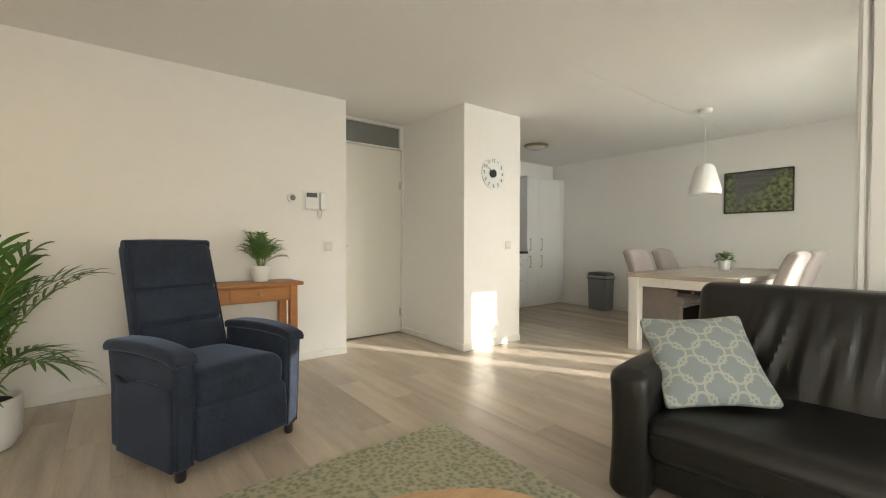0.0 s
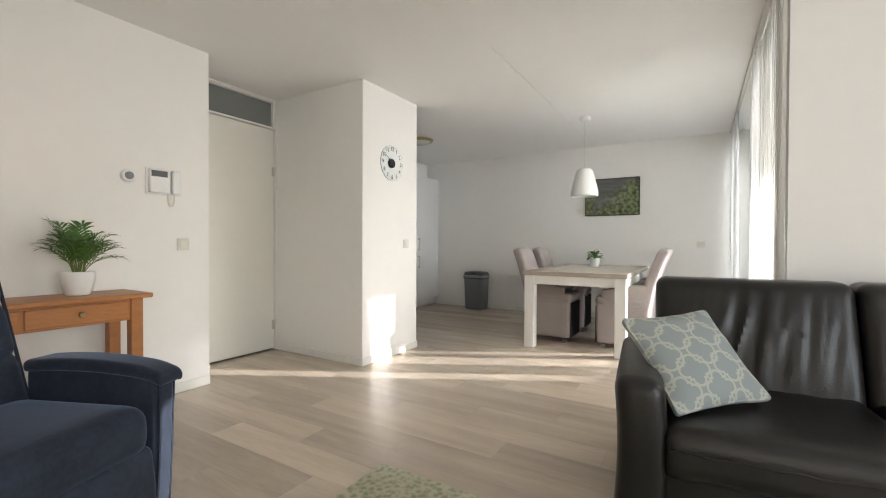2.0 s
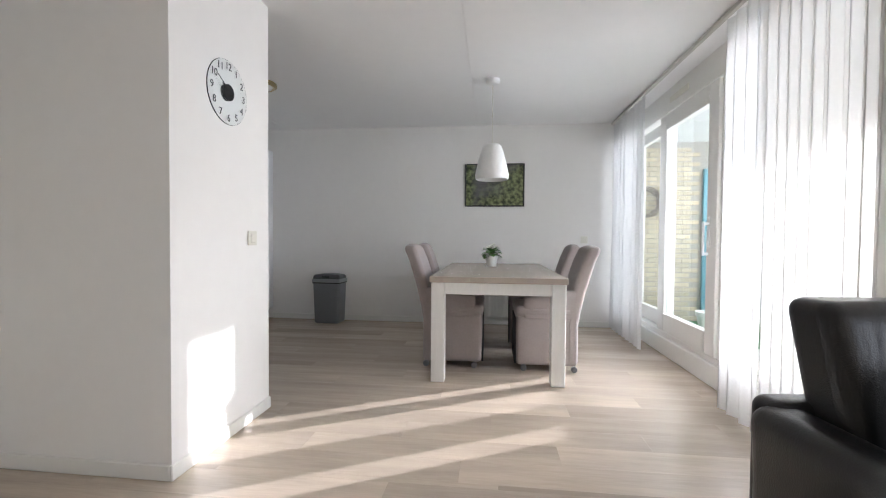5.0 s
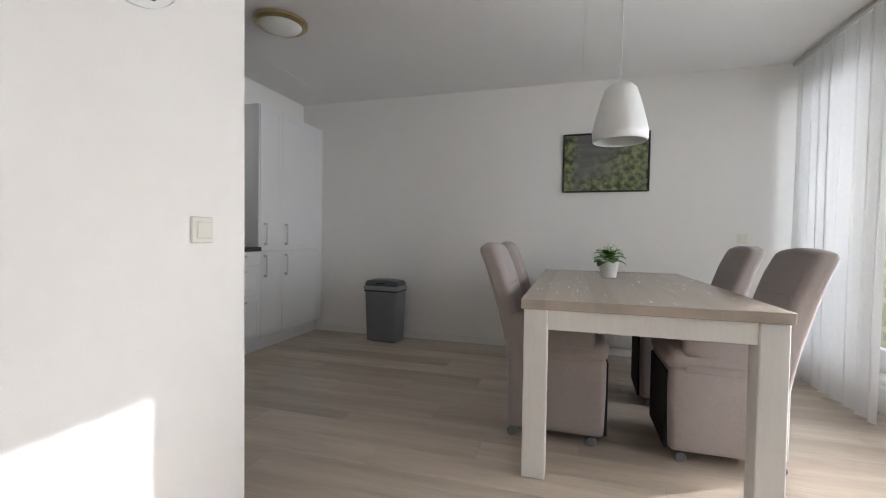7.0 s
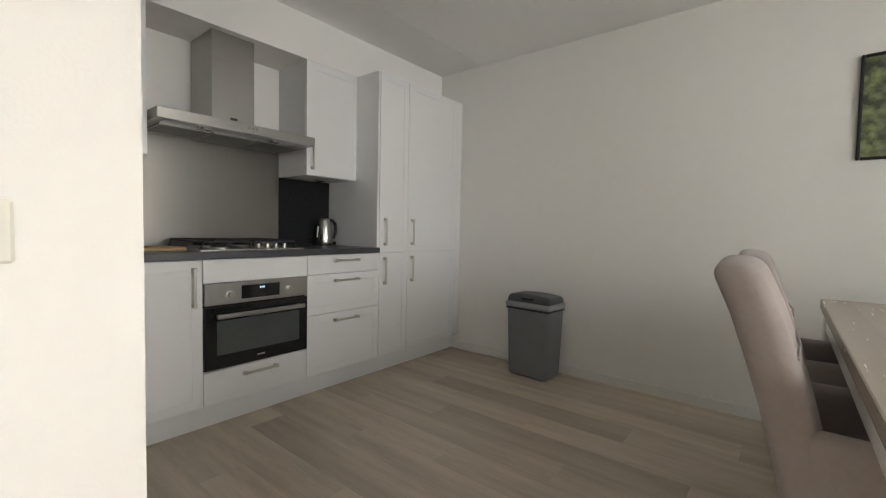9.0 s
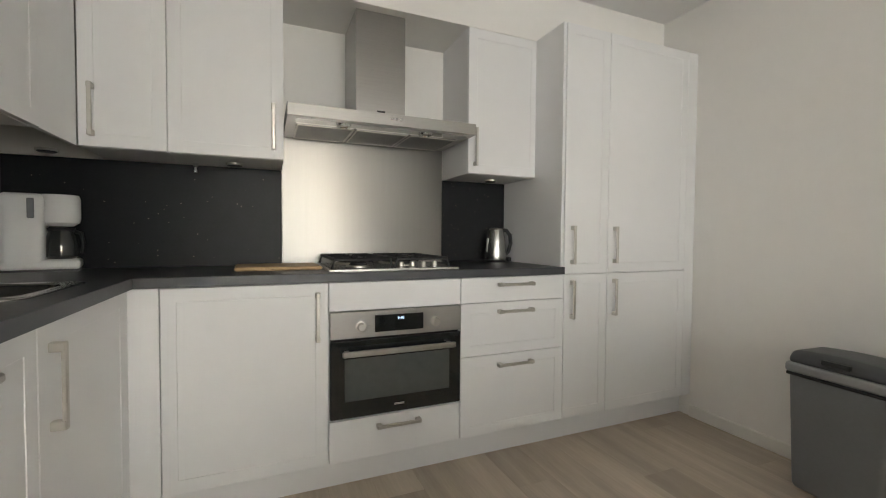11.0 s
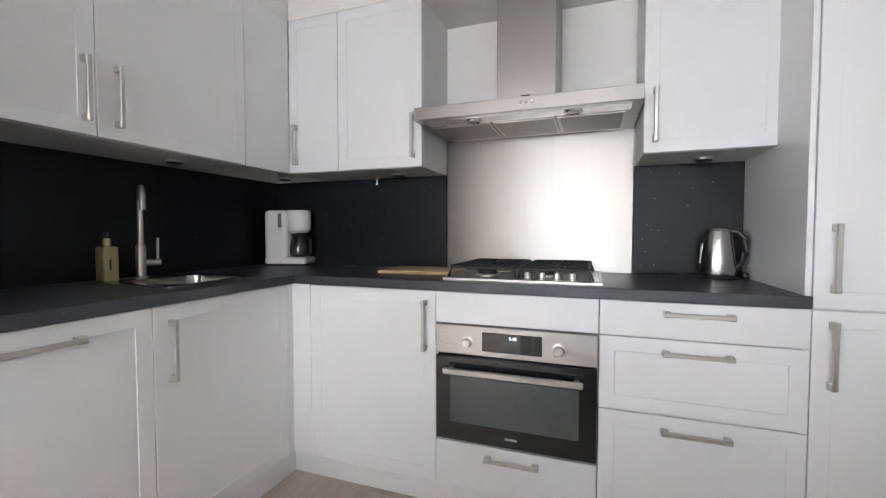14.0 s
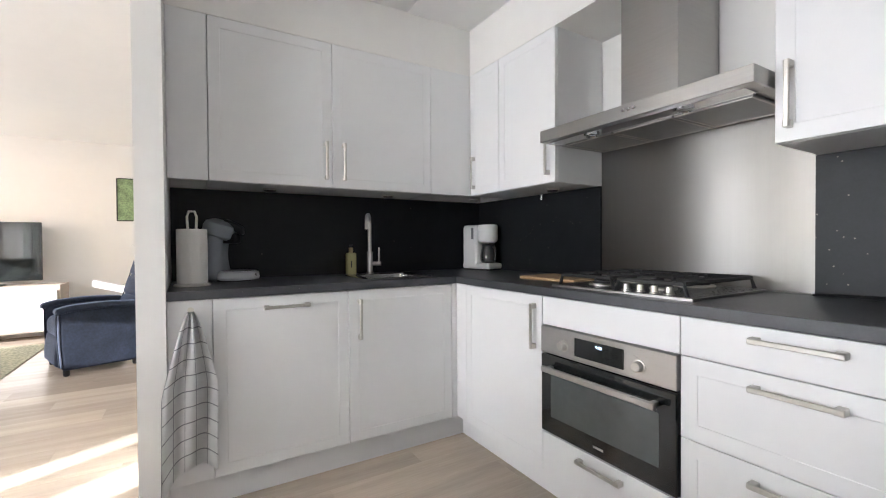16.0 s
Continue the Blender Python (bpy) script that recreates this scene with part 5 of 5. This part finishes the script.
M_PAPER = mat("kitchen_paper", (0.80, 0.78, 0.74), 0.95, var=0.02, scale=20, bump=0.3, bscale=180)
kr = thing("paper_roll", pose(3.20, 3.505, 0.937), "kitchen paper roll on a cream stand", "paper roll")
part("stand", lathe(bmesh.new(), [(0.075, 0), (0.077, 0.004), (0.074, 0.009), (0.0, 0.009)], 32), M_CREAMPL, kr)
part("roll", lathe(bmesh.new(), [(0.020, 0.012), (0.062, 0.012), (0.063, 0.02), (0.063, 0.255), (0.061, 0.262), (0.020, 0.262)], 36), M_PAPER, kr)
part("loop", tube(bmesh.new(), [(-0.017, 0, 0.25), (-0.02, 0, 0.32), (-0.012, 0, 0.345), (0.012, 0, 0.345), (0.02, 0, 0.32), (0.017, 0, 0.25)], 0.0055, 8), M_CREAMPL, kr, "cream carrying loop", m=pose(0, 0, 0, 0, 0, 75))

M_SOAP = mat("olive_soap_bottle", (0.38, 0.35, 0.17), 0.22, var=0.05, scale=10, coat=0.4)
sp = thing("soap_bottle", pose(2.965, 4.345, 0.937), "olive green soap bottle with a gold cap", "bottle")
part("bottle", R(-0.028, 0.028, -0.028, 0.028, 0, 0.135, 0.01, 4), M_SOAP, sp)
part("cap", lathe(bmesh.new(), [(0.013, 0.135), (0.013, 0.162), (0.011, 0.166)], 20), M_BRASS, sp, "gold cap")
part("pump", lathe(bmesh.new(), [(0.006, 0.166), (0.006, 0.176), (0.009, 0.178), (0.009, 0.186)], 12), M_BLACKPL, sp)
part("print", B(-0.010, 0.012, -0.0287, -0.028, 0.045, 0.085), M_BLACKPL, sp, "small dark label", m=pose(0, 0, 0, 0, 0, 60))
solid("cutting_board", B(-0.18, 0.18, -0.13, 0.13, 0, 0.016, bevel=0.006), mat("beech_board", (0.52, 0.35, 0.19), 0.5, var=0.14, scale=4, bump=0.05, bscale=40, stretch=(0.6, 7, 1)), "light beech cutting board on the worktop", "cutting board", m=pose(3.955, 5.12, 0.937, 0, 0, 2))

# tea towel on its hook
tt = thing("tea_towel", pose(3.457, 3.495, 0), "white checked tea towel hanging from a hook", "towel")
bm = bmesh.new()
rows = []
for j in range(26):
    v = j / 25
    z = 0.855 - 0.64 * v
    wd = 0.012 + 0.088 * min(1, v * 2.2) ** 0.8
    row = []
    for i in range(21):
        u = i / 20 * 2 - 1
        row.append(bm.verts.new((0.024 + 0.017 * math.sin(u * 6.5 + 1.5 * v) * (1 - 0.3 * v), u * wd - 0.01 * v, z - 0.07 * v * u * u + 0.04 * u * v)))
    rows.append(row)
uvs = bm.loops.layers.uv.new("UVMap")
for j in range(25):
    for i in range(20):
        f = bm.faces.new((rows[j][i], rows[j][i + 1], rows[j + 1][i + 1], rows[j + 1][i]))
        for lp, (a, b) in zip(f.loops, ((i, j), (i + 1, j), (i + 1, j + 1), (i, j + 1))):
            lp[uvs].uv = (a / 20, b / 25)
bmesh.ops.solidify(bm, geom=bm.faces[:], thickness=0.003)
tm = bpy.data.materials.new("checked_linen")
tm.use_nodes = True
n, l = tm.node_tree.nodes, tm.node_tree.links
uvn, sep = n.new("ShaderNodeUVMap"), n.new("ShaderNodeSeparateXYZ")
uvn.uv_map = "UVMap"
l.new(uvn.outputs[0], sep.inputs[0])
lines = []
for axis, count, width in ((0, 5.0, 0.05), (1, 10.0, 0.07)):
    mu, fr_, lt = n.new("ShaderNodeMath"), n.new("ShaderNodeMath"), n.new("ShaderNodeMath")
    mu.operation, fr_.operation, lt.operation = "MULTIPLY", "FRACT", "LESS_THAN"
    mu.inputs[1].default_value, lt.inputs[1].default_value = count, width
    l.new(sep.outputs[axis], mu.inputs[0])
    l.new(mu.outputs[0], fr_.inputs[0])
    l.new(fr_.outputs[0], lt.inputs[0])
    lines.append(lt)
mxm = n.new("ShaderNodeMath")
mxm.operation = "MAXIMUM"
l.new(lines[0].outputs[0], mxm.inputs[0])
l.new(lines[1].outputs[0], mxm.inputs[1])
cmx = n.new("ShaderNodeMix")
cmx.data_type = "RGBA"
cmx.inputs[6].default_value, cmx.inputs[7].default_value = (0.78, 0.78, 0.77, 1), (0.31, 0.31, 0.32, 1)
l.new(mxm.outputs[0], cmx.inputs[0])
l.new(cmx.outputs[2], n["Principled BSDF"].inputs["Base Color"])
n["Principled BSDF"].inputs["Roughness"].default_value = 0.95
part("cloth", bm, tm, tt, angle=180)
part("hook", lathe(bmesh.new(), [(0.009, 0), (0.009, 0.012), (0.012, 0.02)], 12, m=pose(0, 0, 0.86, 0, 90, 0)), M_CREAMPL, tt)

# ---- plants ----


def leaf_blade(bm, base, way, up, length, width, droop, n=6):
    """A folded, drooping blade."""
    way, up = way.normalized(), up.normalized()
    side = way.cross(up).normalized()
    rows = []
    for i in range(n + 1):
        t = i / n
        c = base + way * (length * t) - Vector((0, 0, droop * length * t * t))
        w = width * math.sin(math.pi * min(0.97, 0.08 + 0.9 * t)) ** 0.8 * 0.5
        rows.append((bm.verts.new(c - side * w + up * w * 0.25), bm.verts.new(c), bm.verts.new(c + side * w + up * w * 0.25)))
    for a, b in zip(rows, rows[1:]):
        bm.faces.new((a[0], a[1], b[1], b[0]))
        bm.faces.new((a[1], a[2], b[2], b[1]))


def frond(plant, rng, base, yaw, rise, length, n, blade, width, stalk, droop=0.5):
    """A stem that bends over, with a leaflet pair at each node."""
    out = Vector((math.cos(yaw), math.sin(yaw), 0))
    pts = []
    for i in range(13):
        t = i / 12
        pts.append(base + out * (length * (0.15 * t + 0.75 * t ** 2) * math.cos(rise)) + Vector((0, 0, length * (t * math.sin(rise) * 1.1 - 0.35 * droop * t ** 3))))
    st = part("stem", tube(bmesh.new(), pts, [stalk * (1 - 0.75 * i / 12) for i in range(13)], 6), M_STALK, plant)
    bm = bmesh.new()
    for k in range(n):
        t = 0.35 + 0.65 * (k + 0.5) / n
        i = min(11, int(t * 12))
        p = pts[i].lerp(pts[i + 1], t * 12 - i)
        d = (pts[i + 1] - pts[i]).normalized()
        side = d.cross(Vector((0, 0, 1))).normalized()
        up = side.cross(d).normalized()
        size = blade * (0.55 + 0.6 * math.sin(math.pi * (0.15 + 0.75 * (k / n)))) * rng.uniform(0.85, 1.1)
        for s in (-1, 1):
            w = (d * 0.75 + side * s * (0.8 - 0.25 * t) + up * 0.25).normalized()
            leaf_blade(bm, p, w, up, size, width, rng.uniform(0.15, 0.5))
    leaf_blade(bm, pts[-1], (pts[-1] - pts[-2]), Vector((0, 0, 1)), blade * 0.8, width, 0.4)
    part("leaf", bm, M_LEAF, plant, angle=60)


def pot_profile(r, h, belly):
    return [(r * 0.62, 0), (r * 0.72, 0.004), (r * (0.8 + belly), h * 0.35), (r * (0.95 + belly * 0.6), h * 0.75), (r, h - 0.004), (r * 0.98, h), (r * 0.90, h), (r * 0.88, h * 0.82), (0, h * 0.82)]


rng = random.Random(5)
palm = thing("potted_palm", pose(-0.67, 3.33, 0), "tall kentia palm in a white round pot", "plant")
part("pot", lathe(bmesh.new(), [(0.12, 0), (0.15, 0.008), (0.175, 0.06), (0.182, 0.14), (0.182, 0.265), (0.178, 0.27), (0.165, 0.27), (0.162, 0.23), (0.0, 0.23)], 40), M_CERAMIC, palm)
part("soil", lathe(bmesh.new(), [(0.160, 0.232), (0.15, 0.238), (0.0, 0.24)], 28), M_SOIL, palm)
for i in range(13):
    yw = i * 2.399 + 0.3
    frond(palm, rng, Vector((0.04 * math.cos(yw), 0.04 * math.sin(yw), 0.22)), yw, rng.uniform(0.85, 1.35), rng.uniform(0.65, 1.0), 9, 0.22, 0.026, 0.009, rng.uniform(0.4, 0.9))
for i in range(8):
    yw = i * 0.785 + 0.1
    frond(palm, rng, Vector((0.05 * math.cos(yw), 0.05 * math.sin(yw), 0.22)), yw, rng.uniform(0.75, 0.95), rng.uniform(0.5, 0.66), 8, 0.20, 0.022, 0.007, rng.uniform(1.1, 1.7))
pp = thing("potted_palm", pose(0.86, 3.78, 0.768), "small parlour palm in a white pot on the console", "plant")
part("pot", lathe(bmesh.new(), pot_profile(0.078, 0.13, 0.10), 36), M_CERAMIC, pp)
part("soil", lathe(bmesh.new(), [(0.068, 0.108), (0.0, 0.112)], 20), M_SOIL, pp)
for i in range(22):
    yw = i * 2.399
    frond(pp, rng, Vector((0.02 * math.cos(yw), 0.02 * math.sin(yw), 0.10)), yw, rng.uniform(0.7, 1.4), rng.uniform(0.22, 0.34), 9, 0.085, 0.012, 0.003, rng.uniform(0.3, 0.8))
kp = thing("potted_plant", pose(5.32, 1.93, 0.787), "small white-flowering kalanchoe in a white pot", "plant")
part("pot", lathe(bmesh.new(), [(0.045, 0), (0.05, 0.003), (0.064, 0.105), (0.066, 0.11), (0.060, 0.11), (0.058, 0.09), (0.0, 0.09)], 32), M_CERAMIC, kp)
part("soil", lathe(bmesh.new(), [(0.057, 0.092), (0.0, 0.095)], 20), M_SOIL, kp)
M_BROAD = mat("kalanchoe_leaf", (0.10, 0.25, 0.05), 0.35, var=0.25, scale=20)
for i in range(16):
    yw, el = i * 2.399, 0.15 + 0.06 * i
    bm = bmesh.new()
    leaf_blade(bm, Vector((0.02 * math.cos(yw), 0.02 * math.sin(yw), 0.10 + 0.004 * i)), Vector((math.cos(yw), math.sin(yw), el)), Vector((-math.cos(yw) * el, -math.sin(yw) * el, 1)), rng.uniform(0.085, 0.12), 0.085, 0.5)
    part("leaf", bm, M_BROAD, kp, angle=60)
M_PETAL = mat("white_petal", (0.78, 0.78, 0.68), 0.6)
for i in range(9):
    a, r = i * 2.399, 0.012 + 0.006 * i
    c = Vector((r * math.cos(a), r * math.sin(a), rng.uniform(0.185, 0.225)))
    part("stem", tube(bmesh.new(), [(0.3 * c.x, 0.3 * c.y, 0.10), (0.8 * c.x, 0.8 * c.y, 0.17), c], 0.0018, 5), M_STALK, kp)
    bm = bmesh.new()
    for k in range(5):
        d = Vector((rng.uniform(-1, 1), rng.uniform(-1, 1), rng.uniform(0.1, 0.9))) * 0.011
        bmesh.ops.create_icosphere(bm, subdivisions=1, radius=0.0075, matrix=Matrix.Translation(c + d))
    part("flower", bm, M_PETAL, kp)

# ---- scatter cushion ----
cu_m = bpy.data.materials.new("trellis_fabric")
cu_m.use_nodes = True
n, l = cu_m.node_tree.nodes, cu_m.node_tree.links


def mth(op, a, b=None, c=None):
    q = n.new("ShaderNodeMath")
    q.operation = op
    for k, v in enumerate((a, b, c)):
        if v is None:
            continue
        if isinstance(v, (int, float)):
            q.inputs[k].default_value = v
        else:
            l.new(v, q.inputs[k])
    return q.outputs[0]


co, sep = n.new("ShaderNodeTexCoord"), n.new("ShaderNodeSeparateXYZ")
l.new(co.outputs["Object"], sep.inputs[0])


def quatrefoil(dx, dy):
    """Signed distance to the nearest four-lobed cell of a lattice."""
    px = mth("SUBTRACT", mth("PINGPONG", mth("ADD", sep.outputs[0], dx), 0.075), 0.0)
    py = mth("SUBTRACT", mth("PINGPONG", mth("ADD", sep.outputs[1], dy), 0.075), 0.0)

    def circle(cx, cy, r):
        ax, ay = mth("SUBTRACT", px, cx), mth("SUBTRACT", py, cy)
        return mth("SUBTRACT", mth("SQRT", mth("ADD", mth("MULTIPLY", ax, ax), mth("MULTIPLY", ay, ay))), r)
    d = mth("MINIMUM", circle(0.036, 0, 0.024), circle(0, 0.036, 0.024))
    return mth("MINIMUM", d, mth("SUBTRACT", mth("MAXIMUM", px, py), 0.034))


d1 = mth("ABSOLUTE", quatrefoil(1.5, 1.5))
d2 = mth("ABSOLUTE", quatrefoil(1.575, 1.575))
ln = mth("LESS_THAN", mth("MINIMUM", d1, d2), 0.0045)
cmx = n.new("ShaderNodeMix")
cmx.data_type = "RGBA"
cmx.inputs[6].default_value, cmx.inputs[7].default_value = (0.255, 0.295, 0.295, 1), (0.41, 0.415, 0.365, 1)
l.new(ln, cmx.inputs[0])
l.new(cmx.outputs[2], n["Principled BSDF"].inputs["Base Color"])
n["Principled BSDF"].inputs["Roughness"].default_value = 0.85
wv, bp = n.new("ShaderNodeTexNoise"), n.new("ShaderNodeBump")
wv.inputs["Scale"].default_value = 400
l.new(co.outputs["Object"], wv.inputs["Vector"])
l.new(wv.outputs[0], bp.inputs["Height"])
bp.inputs["Strength"].default_value, bp.inputs["Distance"].default_value = 0.3, 0.002
l.new(bp.outputs[0], n["Principled BSDF"].inputs["Normal"])


def pillow(p):
    u, v = p.x / 0.215, p.y / 0.215
    k = max(0.06, (1 - min(1, abs(u)) ** 2.4) * (1 - min(1, abs(v)) ** 2.4)) ** 0.6
    pinch = 1 - 0.07 * (1 - (abs(u) * abs(v)) ** 2) * max(abs(u), abs(v)) ** 4
    return Vector((p.x * pinch, p.y * pinch, p.z * k + 0.006 * noise.noise(Vector((p.x * 9, p.y * 9, 2)))))


th_, le_, tw_ = radians(-50), radians(45), radians(5)
ax = Vector((math.cos(th_), math.sin(th_), 0))
nr = Vector((-math.sin(th_), math.cos(th_), 0))
ux = nr * math.sin(le_) + Vector((0, 0, math.cos(le_)))
a2, u2 = ax * math.cos(tw_) + ux * math.sin(tw_), ux * math.cos(tw_) - ax * math.sin(tw_)
CM = Matrix((a2, u2, a2.cross(u2))).transposed().to_4x4()
CM.translation = (1.90, 0.85, 0.597)
solid("scatter_cushion", R(-0.215, 0.215, -0.215, 0.215, -0.065, 0.065, 0.02, 14, pillow), cu_m, "pale blue-grey trellis patterned scatter cushion on the sofa", "cushion", m=CM)

# ---- balcony things ----
# privacy partition between two balconies
bd = thing("door_2", pose(6.755, -0.85, 0.03), "grey privacy panel in a turquoise frame on the balcony", "door")
bd["kind"] = "structure"
part("frame", leaf_frame(-0.745, 0.10, 0.0, 1.95, 0, 0.04, 0.05, 0.05), M_BLUE, bd, "turquoise painted frame", m=pose(0, 0, 0, 0, 0, 90))
part("panel", B(-0.695, 0.05, 0.012, 0.03, 0.05, 1.90), M_GREYPANEL, bd, m=pose(0, 0, 0, 0, 0, 90))
fp = thing("flower_pot", pose(6.14, -0.57, 0.03), "white round flower pot on the green turf", "flower pot")
part("pot", lathe(bmesh.new(), [(0.09, 0), (0.10, 0.005), (0.13, 0.17), (0.142, 0.172), (0.145, 0.215), (0.135, 0.22), (0.125, 0.18), (0, 0.18)], 32), M_CERAMIC, fp)
for dx, dy, colr, nm in ((-0.03, -0.03, (0.55, 0.18, 0.22), "pink"), (0.05, -0.06, (0.22, 0.22, 0.5), "blue")):
    tube_ = tube(bmesh.new(), [(dx, dy, 0.18), (dx, dy, 0.50)], 0.004, 6)
    st = part("stick", tube_, M_CREAMPL, fp)
    bm = bmesh.new()
    leaf_blade(bm, Vector((dx, dy, 0.50)), Vector((0.2, 1, 0.2)), Vector((0, 0, 1)), 0.10, 0.06, 0.1)
    leaf_blade(bm, Vector((dx, dy, 0.50)), Vector((-0.2, -1, 0.2)), Vector((0, 0, 1)), 0.10, 0.06, 0.1)
    part("wing", bm, mat("garden_pick_" + nm, colr, 0.6), st, nm + " garden pick")
wr = thing("wicker_wreath", pose(6.70, -0.05, 1.55), "round woven wicker wreath on the brick wall", "wreath")
M_WICKER = mat("grey_wicker", (0.16, 0.13, 0.10), 0.9, var=0.3, scale=30)
for k in range(5):
    part("twig", tube(bmesh.new(), [(0.012 * math.sin(3 * a + k), (0.13 + 0.012 * k) * math.cos(a), (0.15 + 0.012 * k) * math.sin(a) + 0.01 * math.sin(5 * a + k)) for a in [i * 0.2618 for i in range(25)]], 0.007, 6), M_WICKER, wr)
brick_mesh = finish("brick", B(0, 0.012, 0.005, 0.205, 0.006, 0.056, bevel=0.003, seg=1), M_BRICK)
end_wall = bpy.data.objects["balcony_end_wall"]
for j in range(36):
    for i in range(4):
        yb = 0.12 - 0.21 * (i + 1) + (0.105 if j % 2 else 0)
        if yb < -0.76 or yb + 0.2 > 0.20:
            continue
        b = new("brick", brick_mesh)
        b.parent, b.location = end_wall, (6.748, yb, 0.03 + j * 0.062)

# ---- floor planks ----
PL, PW = 1.29, 0.192
plank_mesh = finish("plank", B(0, PL - 0.0005, 0, PW - 0.0005, -0.012, 0, bevel=0.0004, seg=1), M_FLOOR)


def lay(x0, x1, y0, y1, first):
    """Courses along y, staggered; cut pieces at the ends."""
    j, xx = 0, x0
    while xx < x1 - 1e-6:
        w = min(PW, x1 - xx)
        yy = y0 - PL * ((j * 0.37 + first) % 1.0)
        while yy < y1:
            a, b = max(yy, y0), min(yy + PL, y1)
            if b - a > 0.02:
                whole = abs(b - a - PL) < 1e-6 and abs(w - PW) < 1e-6
                ob = new("plank", plank_mesh if whole else finish("plank", B(0, b - a - 0.0006, 0, w - 0.0006, -0.012, 0, bevel=0.0004, seg=1), M_FLOOR))
                ob.parent = floor
                ob.matrix_basis = pose(xx + w, a, 0, 0, 0, 90)
            yy += PL
        xx += PW
        j += 1


lay(-1.65, 2.80, -2.35, 4.46, 0.2)
lay(2.80, 6.30, 0.20, 4.90, 0.55)
